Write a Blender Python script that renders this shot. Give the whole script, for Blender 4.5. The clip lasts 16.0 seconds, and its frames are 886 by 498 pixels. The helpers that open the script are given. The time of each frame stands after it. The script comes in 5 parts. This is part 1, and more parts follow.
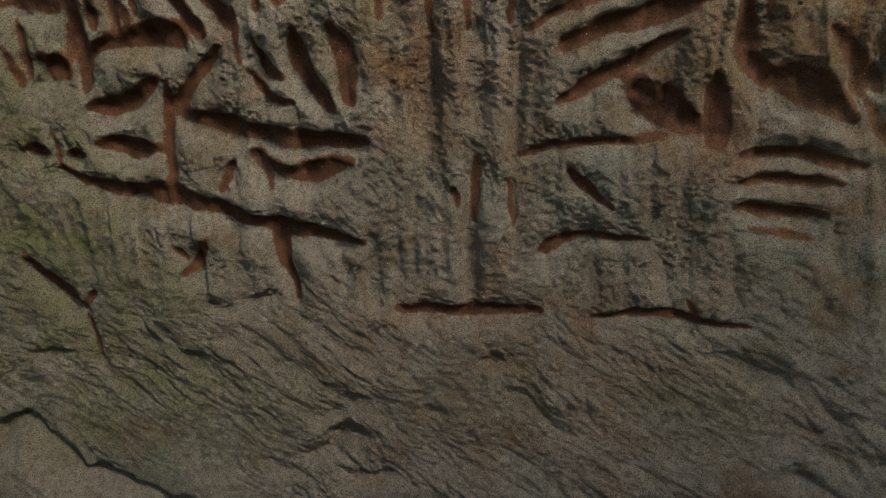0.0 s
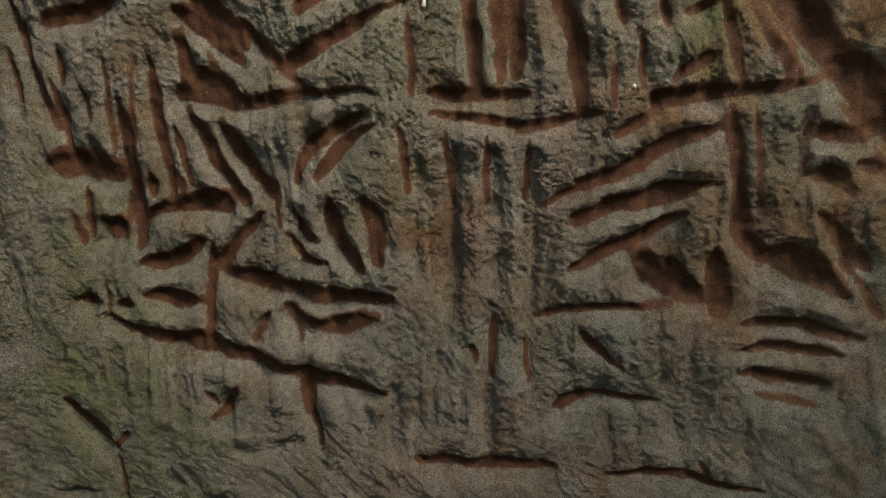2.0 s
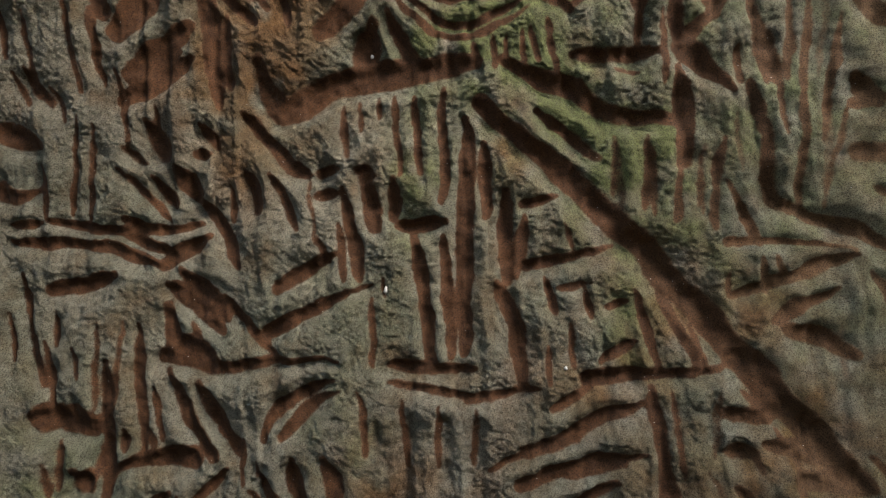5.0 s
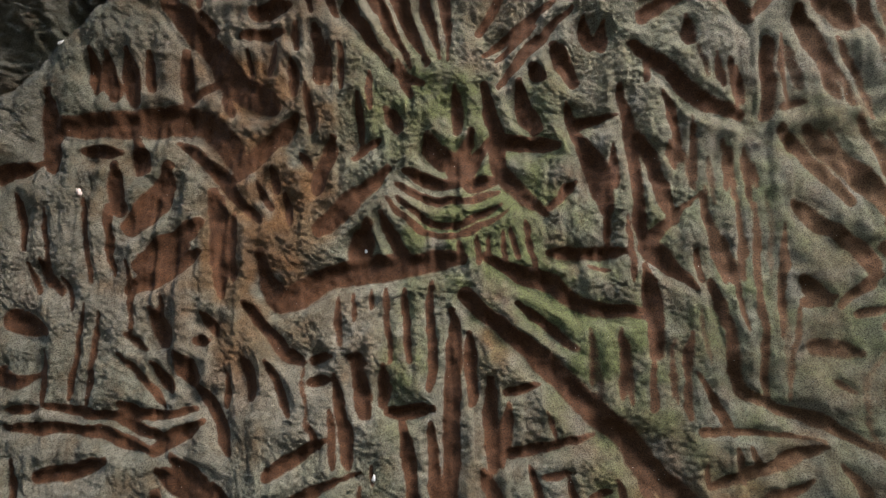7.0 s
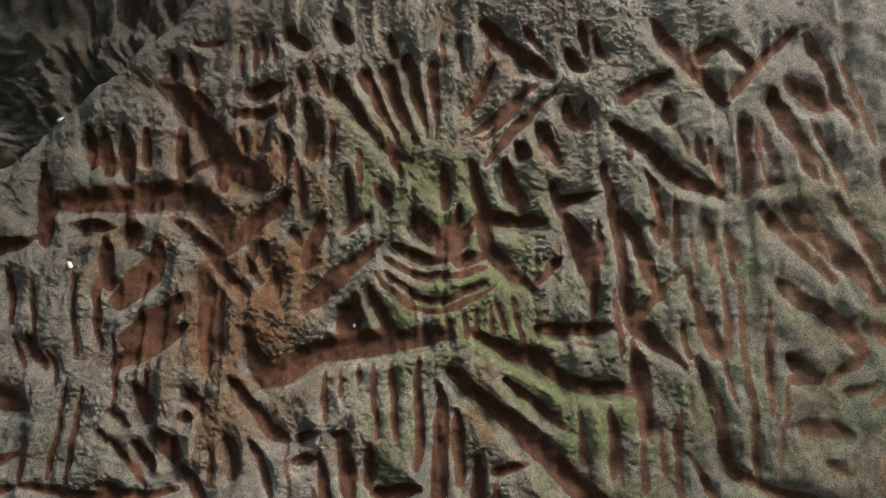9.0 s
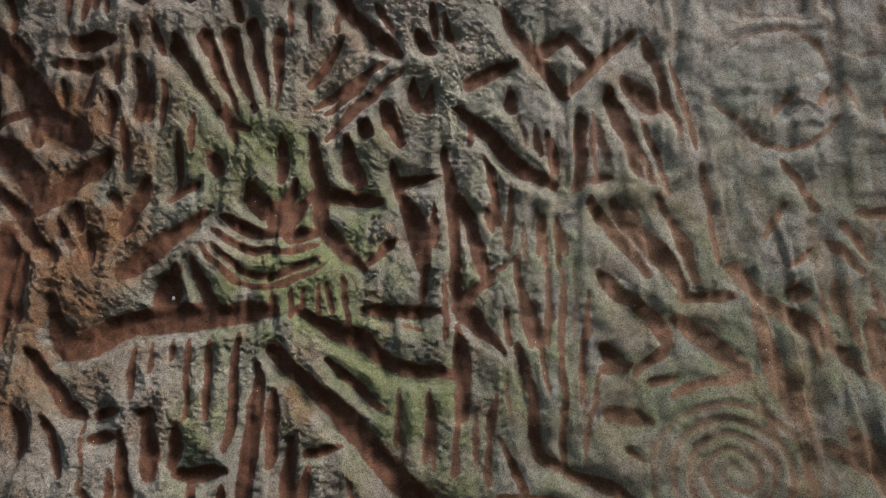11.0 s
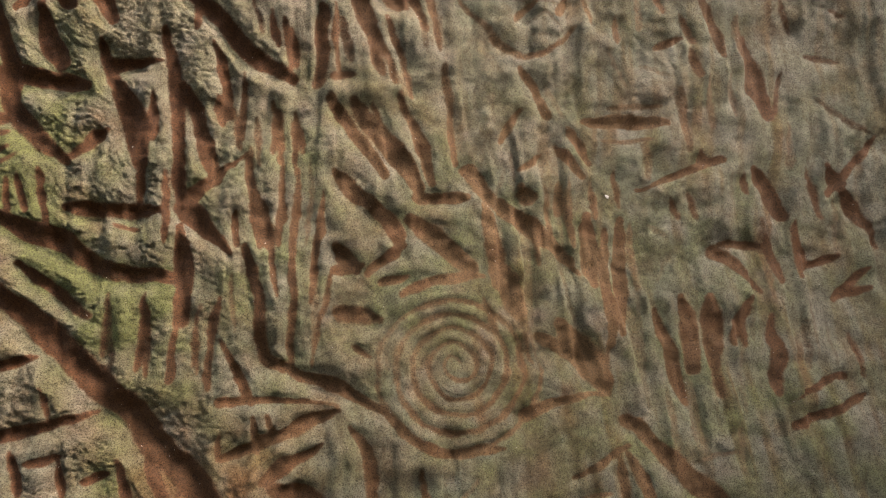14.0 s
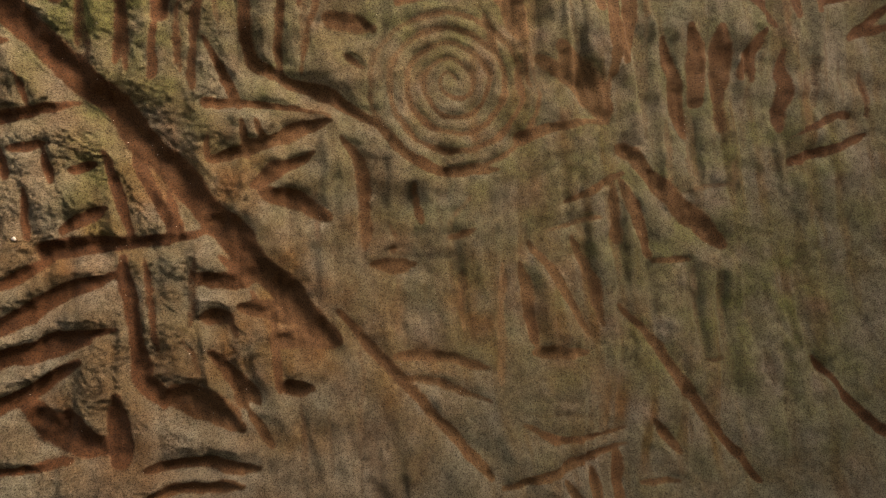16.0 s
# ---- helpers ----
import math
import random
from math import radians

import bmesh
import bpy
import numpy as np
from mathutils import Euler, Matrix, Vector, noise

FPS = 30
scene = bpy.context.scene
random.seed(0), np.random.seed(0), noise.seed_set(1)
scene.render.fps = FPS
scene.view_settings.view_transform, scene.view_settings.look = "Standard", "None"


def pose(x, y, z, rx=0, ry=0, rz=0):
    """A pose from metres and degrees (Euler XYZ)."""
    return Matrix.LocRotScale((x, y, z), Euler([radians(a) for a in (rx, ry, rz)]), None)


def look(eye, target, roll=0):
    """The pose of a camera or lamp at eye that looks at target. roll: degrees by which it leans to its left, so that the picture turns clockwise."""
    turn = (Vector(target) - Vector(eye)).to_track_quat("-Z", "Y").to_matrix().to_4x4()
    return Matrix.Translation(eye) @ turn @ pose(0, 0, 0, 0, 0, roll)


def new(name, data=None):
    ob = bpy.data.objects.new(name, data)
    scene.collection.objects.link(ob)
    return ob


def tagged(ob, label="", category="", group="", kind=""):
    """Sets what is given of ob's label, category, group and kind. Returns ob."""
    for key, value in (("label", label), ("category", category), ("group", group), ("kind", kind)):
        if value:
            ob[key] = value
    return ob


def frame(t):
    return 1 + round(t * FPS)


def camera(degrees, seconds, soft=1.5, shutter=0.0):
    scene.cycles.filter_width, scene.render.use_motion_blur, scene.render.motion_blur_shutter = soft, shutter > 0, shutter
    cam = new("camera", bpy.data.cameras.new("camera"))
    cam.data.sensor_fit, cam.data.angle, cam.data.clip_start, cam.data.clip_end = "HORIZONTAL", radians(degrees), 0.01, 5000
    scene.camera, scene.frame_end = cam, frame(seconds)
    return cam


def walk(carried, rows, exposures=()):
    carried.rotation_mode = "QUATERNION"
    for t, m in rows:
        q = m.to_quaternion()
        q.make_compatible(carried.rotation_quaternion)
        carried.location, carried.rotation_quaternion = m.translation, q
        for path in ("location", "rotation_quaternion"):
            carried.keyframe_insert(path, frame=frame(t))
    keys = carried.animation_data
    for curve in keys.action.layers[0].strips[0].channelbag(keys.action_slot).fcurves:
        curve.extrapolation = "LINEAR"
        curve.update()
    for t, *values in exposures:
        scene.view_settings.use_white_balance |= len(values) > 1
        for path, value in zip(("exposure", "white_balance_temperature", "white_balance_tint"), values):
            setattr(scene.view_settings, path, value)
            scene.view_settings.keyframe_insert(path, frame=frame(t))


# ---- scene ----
# Carved rock shelter: a wall that leans over and runs up into the roof. u runs along the wall, v up its slope, h out of it.
cam = camera(72.3, 16.0, soft=1.1)
METRES, EYE = 1.3, 1.3
ROWS = [
    (0.0, 0.0, 0.0, 0.0, 0.0, 0.0, -0.0),
    (0.5, -0.0067, -0.0098, 0.0114, 0.65, 1.21, -0.31),
    (1.0, -0.0115, -0.0267, 0.0311, 1.26, 3.23, -0.69),
    (1.5, -0.0117, -0.0447, 0.0502, 1.53, 6.37, -1.17),
    (2.0, -0.0049, -0.0625, 0.0699, 1.46, 9.63, -1.19),
    (2.5, 0.0034, -0.0732, 0.0873, 1.12, 12.55, -1.15),
    (3.0, 0.0097, -0.0931, 0.1037, 0.85, 14.82, -1.11),
    (3.5, 0.0161, -0.1142, 0.1199, 0.35, 17.36, -1.17),
    (4.0, 0.0187, -0.1376, 0.1345, -0.18, 19.91, -1.28),
    (4.5, 0.0217, -0.1667, 0.1537, -0.66, 22.67, -1.35),
    (7.0, 0.0153, -0.2968, 0.2279, -2.23, 37.55, -0.73),
    (7.5, 0.0177, -0.3065, 0.238, -2.37, 39.38, -0.62),
    (8.0, 0.0214, -0.3242, 0.2483, -2.48, 40.89, -0.57),
    (10.5, 0.0798, -0.311, 0.246, -3.5, 43.47, -1.04),
    (11.0, 0.1772, -0.3051, 0.2401, -10.15, 42.39, 1.8),
    (11.5, 0.2633, -0.3052, 0.2346, -15.42, 39.77, 4.91),
    (12.0, 0.3271, -0.3164, 0.2304, -19.18, 36.96, 7.87),
    (12.5, 0.3463, -0.3176, 0.2279, -20.13, 36.13, 8.97),
    (13.0, 0.3572, -0.3154, 0.2216, -20.68, 35.65, 9.52),
    (13.5, 0.3579, -0.3093, 0.2189, -21.0, 35.35, 9.68),
    (14.0, 0.3672, -0.2965, 0.2031, -21.2, 34.98, 9.89),
    (14.5, 0.3722, -0.2733, 0.178, -21.64, 33.61, 9.87),
    (15.0, 0.3777, -0.2454, 0.1461, -22.02, 31.13, 9.91),
    (15.5, 0.3798, -0.2125, 0.0973, -22.51, 27.09, 9.29),
    (16.0, 0.3818, -0.1729, 0.0404, -22.77, 21.2, 8.79),
]
EXPOSURES = [(0.0, -0.27, 7350, 19), (4.5, -0.2, 6850, 12), (8.0, 0.18, 6250, 17), (10.5, 0.18, 6250, 21), (11.5, 0.2, 5850, 22), (12.5, 0.48, 6000, 21), (13.5, 0.60, 7200, 21), (14.5, 0.5, 8600, 26), (15.0, 0.42, 9600, 30), (16.0, 0.18, 10900, 30)]
walk(cam, [(t, pose(0, 0, EYE) @ pose(METRES * x, METRES * y, METRES * z, 90 + pitch, roll, yaw)) for t, x, y, z, yaw, pitch, roll in ROWS], EXPOSURES)

# ---- world, light ----
world = bpy.data.worlds.new("sky")
scene.world = world
world.use_nodes = True
wn = world.node_tree
wn.nodes.clear()
sky = wn.nodes.new("ShaderNodeTexSky")
sky.sky_type = "NISHITA"
sky.sun_disc = False
sky.sun_elevation = radians(28)
sky.dust_density = 4.0
sky.ozone_density = 0.4
sky.sun_rotation = radians(60)
bg = wn.nodes.new("ShaderNodeBackground")
bg.inputs["Strength"].default_value = 0.31
wo = wn.nodes.new("ShaderNodeOutputWorld")
wn.links.new(sky.outputs[0], bg.inputs["Color"])
wn.links.new(bg.outputs[0], wo.inputs["Surface"])


def area_lamp(name, eye, target, width, height, watts, colour):
    data = bpy.data.lights.new(name, "AREA")
    data.shape, data.size, data.size_y, data.energy, data.color = "RECTANGLE", width, height, watts, colour
    ob = new(name, data)
    ob.matrix_world = look(eye, target)
    return ob


# daylight from the gap under the roof, above and in front of the wall
gap = area_lamp("gap_daylight", (1.40, -1.65, 3.91), (-0.40, 0.75, 2.26), 1.25, 1.00, 18.0, (1.0, 0.90, 0.78))
gap.data.spread = radians(44)
# cooler lamp, added unseen near the gap to brighten the wall's right side
right_fill = area_lamp("right_fill_lamp", (2.00, -1.95, 3.80), (1.25, 0.45, 2.45), 1.60, 1.20, 19.0, (0.94, 0.94, 0.95))
right_fill.data.spread = radians(48)


# ---- materials ----
def nodes_of(name):
    m = bpy.data.materials.new(name)
    m.use_nodes = True
    nt = m.node_tree
    nt.nodes.clear()
    out = nt.nodes.new("ShaderNodeOutputMaterial")
    bsdf = nt.nodes.new("ShaderNodeBsdfPrincipled")
    nt.links.new(bsdf.outputs[0], out.inputs[0])
    return m, nt, bsdf


def noise_node(nt, vec, scale, detail=4.0, rough=0.6):
    n = nt.nodes.new("ShaderNodeTexNoise")
    n.inputs["Scale"].default_value, n.inputs["Detail"].default_value, n.inputs["Roughness"].default_value = scale, detail, rough
    nt.links.new(vec, n.inputs["Vector"])
    return n.outputs["Fac"]


def ramp(nt, fac, stops):
    r = nt.nodes.new("ShaderNodeValToRGB")
    els = r.color_ramp.elements
    while len(els) < len(stops):
        els.new(0.5)
    for e, (p, c) in zip(els, stops):
        e.position, e.color = p, (*c, 1)
    nt.links.new(fac, r.inputs[0])
    return r.outputs[0]


def mix(nt, fac, a, b, kind="MIX"):
    n = nt.nodes.new("ShaderNodeMix")
    n.data_type, n.blend_type = "RGBA", kind
    for value, slot in ((fac, 0), (a, 6), (b, 7)):
        if isinstance(value, (int, float)):
            n.inputs[slot].default_value = value
        elif isinstance(value, tuple):
            n.inputs[slot].default_value = (*value, 1)
        else:
            nt.links.new(value, n.inputs[slot])
    return n.outputs[2]


def maths(nt, op, a, b=0.0):
    n = nt.nodes.new("ShaderNodeMath")
    n.operation = op
    for value, slot in ((a, 0), (b, 1)):
        if isinstance(value, (int, float)):
            n.inputs[slot].default_value = value
        else:
            nt.links.new(value, n.inputs[slot])
    return n.outputs[0]


def attribute(nt, name):
    n = nt.nodes.new("ShaderNodeAttribute")
    n.attribute_name = name
    return n.outputs["Fac"]


def sandstone(name, dark=1.0):
    """Weathered sandstone: grey-green crust, iron-red with painted shade in the cuts, algae where it stays damp, pale
    grains.
    """
    m, nt, bsdf = nodes_of(name)
    vec = nt.nodes.new("ShaderNodeTexCoord").outputs["Object"]
    fine, mid, broad = noise_node(nt, vec, 400, 3, 0.75), noise_node(nt, vec, 85, 5), noise_node(nt, vec, 7, 4)
    k = dark
    crust = ramp(nt, mid, [(0.3, (0.28 * k, 0.255 * k, 0.19 * k)), (0.5, (0.41 * k, 0.385 * k, 0.30 * k)), (0.72, (0.51 * k, 0.49 * k, 0.395 * k))])
    ochre = ramp(nt, mid, [(0.3, (0.22 * k, 0.11 * k, 0.045 * k)), (0.7, (0.42 * k, 0.24 * k, 0.11 * k))])
    rust = attribute(nt, "rust")
    crust = mix(nt, maths(nt, "MULTIPLY", rust, maths(nt, "ADD", broad, 0.45)), crust, ochre)
    moist = ramp(nt, noise_node(nt, vec, 4.5, 3), [(0.45, (0.0, 0.0, 0.0)), (0.66, (0.6, 0.6, 0.6))])
    crust = mix(nt, moist, crust, ramp(nt, mid, [(0.3, (0.17 * k, 0.205 * k, 0.145 * k)), (0.7, (0.32 * k, 0.37 * k, 0.27 * k))]))
    iron = ramp(nt, noise_node(nt, vec, 9, 4), [(0.50, (0.0, 0.0, 0.0)), (0.70, (0.55, 0.55, 0.55))])
    crust = mix(nt, iron, crust, ochre)
    algae = ramp(nt, mid, [(0.3, (0.135, 0.165, 0.05)), (0.7, (0.33, 0.37, 0.155))])
    crust = mix(nt, maths(nt, "MULTIPLY", attribute(nt, "algae"), maths(nt, "ADD", mid, 0.4)), crust, algae)
    # iron-red of the cuts, darkened further to hold the grooves' shade
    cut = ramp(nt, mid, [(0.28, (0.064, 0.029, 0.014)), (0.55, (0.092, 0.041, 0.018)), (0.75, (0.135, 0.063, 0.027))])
    pale = ramp(nt, mid, [(0.28, (0.13, 0.077, 0.036)), (0.55, (0.175, 0.106, 0.051)), (0.75, (0.23, 0.146, 0.074))])
    cut = mix(nt, attribute(nt, "worn"), cut, pale)
    ruddy = ramp(nt, noise_node(nt, vec, 11, 3), [(0.45, (0.0, 0.0, 0.0)), (0.68, (1.0, 1.0, 1.0))])
    cut = mix(nt, maths(nt, "MULTIPLY", ruddy, 0.5), cut, (0.135, 0.059, 0.025))
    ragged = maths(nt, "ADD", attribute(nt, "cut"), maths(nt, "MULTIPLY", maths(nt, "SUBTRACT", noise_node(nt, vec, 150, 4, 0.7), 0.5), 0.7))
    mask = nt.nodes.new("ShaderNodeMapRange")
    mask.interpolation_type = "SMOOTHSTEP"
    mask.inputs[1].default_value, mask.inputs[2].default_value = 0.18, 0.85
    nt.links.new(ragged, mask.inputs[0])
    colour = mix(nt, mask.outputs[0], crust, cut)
    colour = mix(nt, 0.9, colour, ramp(nt, fine, [(0.36, (0.13, 0.125, 0.11)), (0.49, (0.68, 0.68, 0.68)), (0.62, (1.0, 1.0, 1.0))]), "MULTIPLY")
    grains = nt.nodes.new("ShaderNodeTexVoronoi")
    grains.inputs["Scale"].default_value = 130
    nt.links.new(vec, grains.inputs["Vector"])
    speck = maths(nt, "LESS_THAN", grains.outputs["Distance"], 0.075)
    pick = nt.nodes.new("ShaderNodeSeparateColor")
    nt.links.new(grains.outputs["Color"], pick.inputs[0])
    speck = maths(nt, "MULTIPLY", speck, maths(nt, "GREATER_THAN", pick.outputs[0], 0.93))
    colour = mix(nt, speck, colour, (0.8, 0.78, 0.72))
    nt.links.new(colour, bsdf.inputs["Base Color"])
    bsdf.inputs["Roughness"].default_value = 0.85
    bsdf.inputs["Specular IOR Level"].default_value = 0.25
    b1, b2 = nt.nodes.new("ShaderNodeBump"), nt.nodes.new("ShaderNodeBump")
    b1.inputs["Strength"].default_value, b1.inputs["Distance"].default_value = 1.0, 0.012
    b2.inputs["Strength"].default_value, b2.inputs["Distance"].default_value = 1.0, 0.010
    crusty = maths(nt, "SUBTRACT", 1.0, maths(nt, "MULTIPLY", mask.outputs[0], 0.8))
    nt.links.new(crusty, b1.inputs["Strength"])
    nt.links.new(crusty, b2.inputs["Strength"])
    nt.links.new(noise_node(nt, vec, 290, 4, 0.7), b1.inputs["Height"])
    nt.links.new(noise_node(nt, vec, 430, 3, 0.7), b2.inputs["Height"])
    nt.links.new(b1.outputs[0], b2.inputs["Normal"])
    nt.links.new(b2.outputs[0], bsdf.inputs["Normal"])
    return m


ROCK = sandstone("weathered_sandstone")
ROCK_FAR = sandstone("dark_sandstone", 0.85)


# ---- the carved wall ----
LEAN = radians(28)
ORIGIN = np.array((0.4, 0.75, 2.0))
ALONG, UP, OUT = np.array((1.0, 0, 0)), np.array((0, -math.sin(LEAN), math.cos(LEAN))), np.array((0, -math.cos(LEAN), -math.sin(LEAN)))


def bed(u, v):
    """The wall before it was carved: how far it stands out at u along, v up."""
    return -0.008 + 0.180 * u - 0.071 * v + 0.066 * u * u - 0.021 * u * v + 0.124 * v * v


def lattice(u, v, size, seed):
    """Smooth noise from -1 to 1 with features of that size."""
    table = np.random.RandomState(seed).rand(256, 256) * 2 - 1
    x, y = u / size + 77.3, v / size + 41.9
    i, j = np.floor(x).astype(int), np.floor(y).astype(int)
    f, g = x - i, y - j
    f, g = f * f * f * (f * (f * 6 - 15) + 10), g * g * g * (g * (g * 6 - 15) + 10)
    i, j, i1, j1 = i % 256, j % 256, (i + 1) % 256, (j + 1) % 256
    return (table[i, j] * (1 - f) + table[i1, j] * f) * (1 - g) + (table[i, j1] * (1 - f) + table[i1, j1] * f) * g


def layered(u, v, size, seed, octaves=4, gain=0.5):
    total, k = 0, 1.0
    for n in range(octaves):
        total, k, size = total + k * lattice(u + 0.37 * n, v - 0.21 * n, size, seed + n), k * gain, size * 0.5
    return total


def spread(inner, outer, step):
    """Places from -outer to outer round a fine middle stretch, coarser outside it."""
    lo, hi = inner
    fine = list(np.arange(lo, hi, step))
    ends = []
    for edge, limit, sign in ((lo, outer[0], -1), (hi, outer[1], 1)):
        p, s, side = edge, step, []
        while (limit - p) * sign > 0:
            s *= 1.12
            p += sign * min(s, 0.12)
            side.append(p)
        ends.append(side)
    return np.array(ends[0][::-1] + fine + ends[1])


STEP = 0.0024
us, vs = spread((-1.34, 1.50), (-3.2, 3.2), STEP), spread((-1.27, 1.10), (-2.5, 1.9), STEP)
UU, VV = np.meshgrid(us, vs, indexing="ij")
WU = UU + 0.0045 * lattice(UU, VV, 0.045, 5) + 0.0020 * lattice(UU, VV, 0.011, 6)
WV = VV + 0.0045 * lattice(UU, VV, 0.045, 7) + 0.0020 * lattice(UU, VV, 0.011, 8)
BROW, DEPTH, OWNER, CUT = np.zeros(UU.shape), np.zeros(UU.shape), np.full(UU.shape, -1), np.zeros(UU.shape)
GROOVES = []


def to_line(pts, x, y):
    """The distance of each place from a line of points, how far along it lies, and the line's length."""
    runs = np.hypot(*(pts[1:] - pts[:-1]).T)
    total, near, along, run = max(runs.sum(), 1e-6), np.full(x.shape, 9.0), np.zeros(x.shape), 0.0
    for k, length in enumerate(runs):
        p, q = pts[k], pts[k + 1] - pts[k]
        s = np.clip(((x - p[0]) * q[0] + (y - p[1]) * q[1]) / max(length * length, 1e-9), 0, 1)
        far = np.hypot(x - p[0] - s * q[0], y - p[1] - s * q[1])
        hit = far < near
        near, along = np.where(hit, far, near), np.where(hit, (run + s * length) / total, along)
        run += length
    return near, along, total


def groove(width, depth, taper, *places, stain=1.0, name=""):
    """Cuts one groove along the places (u, v, u, v ...). taper: 0 blunt ends, 1 both ends run out, 2 the far end runs out."""
    pts = np.array(places).reshape(-1, 2)
    if len(pts) > 2:
        fine = []
        for k in range(len(pts) - 1):
            p0, p1, p2, p3 = pts[max(k - 1, 0)], pts[k], pts[k + 1], pts[min(k + 2, len(pts) - 1)]
            for s in np.linspace(0, 1, 5)[:-1]:
                fine.append(0.5 * (2 * p1 + (p2 - p0) * s + (2 * p0 - 5 * p1 + 4 * p2 - p3) * s * s + (3 * p1 - p0 - 3 * p2 + p3) * s ** 3))
        pts = np.array(fine + [pts[-1]])
    worn = min(max((pts[:, 0].mean() - 0.05) / 0.55, 0.0), 1.0)
    depth *= 1.0 - 0.55 * worn
    reach = width * 0.9 + 0.042
    a, b = np.searchsorted(us, (pts[:, 0].min() - reach, pts[:, 0].max() + reach))
    c, d = np.searchsorted(vs, (pts[:, 1].min() - reach, pts[:, 1].max() + reach))
    if a >= b or c >= d:
        return
    x, y = WU[a:b, c:d], WV[a:b, c:d]
    near, along, total = to_line(pts, x, y)
    # shade put into the colour: the stain shifts to the cut's unlit upper side
    shaded_side = to_line(pts, x - 0.09 * width, y - 0.20 * width)[0]
    if taper == 1:
        shape = 0.42 + 0.58 * np.sin(np.pi * np.clip(along, 0, 1)) ** 0.55
    elif taper == 2:
        shape = 1.0 - 0.72 * along ** 1.4
    else:
        shape = 1.0 - 0.5 * np.abs(2 * along - 1) ** 4
    half = 0.5 * width * shape * (1 + 0.22 * lattice(x, y, 0.055, 32))
    r = near / half
    s = np.clip((1.30 - r) / (0.92 + 0.12 * worn), 0, 1)
    profile = s * s * (3 - 2 * s)
    brow = np.clip(1 - (near - 0.6 * half) / (0.030 + 0.7 * half), 0, 1)
    BROW[a:b, c:d] = np.maximum(BROW[a:b, c:d], min(0.7 * depth, 0.010) * shape * brow * brow * (3 - 2 * brow))
    cut = 0.8 * depth * (0.35 + 0.65 * shape) * profile * (1 + 0.16 * lattice(x, y, 0.03, 30))
    stain_shade = stain * np.clip((1.02 - shaded_side / half) / (0.30 + 0.15 * worn), 0, 1) * min(1.0, depth / 0.006) * (1.0 + 0.2 * lattice(x, y, 0.16, 31))
    old = DEPTH[a:b, c:d]
    OWNER[a:b, c:d] = np.where((cut > old) & (r < 1.0), len(GROOVES), OWNER[a:b, c:d])
    DEPTH[a:b, c:d] = np.maximum(old, cut)
    CUT[a:b, c:d] = np.maximum(CUT[a:b, c:d], stain_shade)
    GROOVES.append((name or ("pit" if total < 2.0 * width else "groove"), pts[:, 0].mean(), pts[:, 1].mean()))


def hollow(width, depth, taper, *places):
    """A hollow or chip that weather left, with less of the cuts' red stain and painted shade."""
    groove(width, depth, taper, *places, stain=0.3, name="hollow")


def spiral(u, v, inner, outer, turns, width, depth):
    """A spiral of one continuous groove, wound outwards."""
    places = []
    for k in range(int(turns * 20) + 1):
        a = k / 20 * 2 * math.pi
        r = inner + (outer - inner) * k / (turns * 20)
        places += [u + r * math.cos(a + 0.6), v + 0.95 * r * math.sin(a + 0.6) - 0.010 * r / outer]
    groove(width, depth, 0, *places, name="spiral_groove")


# lower wall
groove(0.050, 0.0180, 0, -1.139, -0.386, -1.053, -0.390)
groove(0.073, 0.0180, 0, -1.093, -0.484, -1.068, -0.507)
groove(0.033, 0.0165, 0, -1.026, -0.356, -1.043, -0.470)
groove(0.055, 0.0180, 2, -0.857, -0.437, -0.967, -0.447, -1.023, -0.479)
groove(0.039, 0.0180, 1, -1.032, -0.525, -1.017, -0.425)
groove(0.043, 0.0180, 1, -1.031, -0.556, -0.976, -0.553, -0.897, -0.505)
groove(0.050, 0.0180, 0, -1.024, -0.623, -0.921, -0.629)
groove(0.034, 0.0172, 1, -1.155, -0.631, -1.119, -0.633)
groove(0.029, 0.0143, 1, -1.085, -0.635, -1.052, -0.637)
groove(0.014, 0.0047, 0, -1.098, -0.579, -1.099, -0.662)
groove(0.041, 0.0180, 0, -1.099, -0.664, -1.020, -0.696, -0.895, -0.708, -0.793, -0.735, -0.689, -0.756, -0.551, -0.774)
groove(0.039, 0.0180, 2, -0.864, -0.551, -0.828, -0.504, -0.782, -0.453)
groove(0.034, 0.0170, 0, -0.860, -0.363, -0.808, -0.432)
groove(0.031, 0.0156, 0, -0.808, -0.363, -0.763, -0.422)
groove(0.023, 0.0117, 0, -0.877, -0.505, -0.896, -0.599, -0.895, -0.708)
groove(0.050, 0.0180, 0, -0.871, -0.565, -0.777, -0.587, -0.678, -0.601, -0.539, -0.600)
groove(0.053, 0.0180, 1, -0.727, -0.643, -0.662, -0.660, -0.570, -0.637)
groove(0.041, 0.0180, 2, -0.731, -0.633, -0.711, -0.692)
groove(0.024, 0.0122, 0, -0.772, -0.635, -0.804, -0.695)
groove(0.047, 0.0180, 1, -0.649, -0.421, -0.639, -0.482, -0.595, -0.549)
groove(0.044, 0.0117, 1, -0.587, -0.411, -0.566, -0.463, -0.565, -0.534)
groove(0.029, 0.0147, 1, -0.709, -0.452, -0.698, -0.483, -0.674, -0.496)
groove(0.025, 0.0123, 1, -0.737, -0.488, -0.701, -0.524, -0.654, -0.541)
hollow(0.032, 0.0098, 1, -0.483, -0.336, -0.487, -0.554)
hollow(0.035, 0.0110, 1, -0.529, -0.753, -0.526, -0.885)
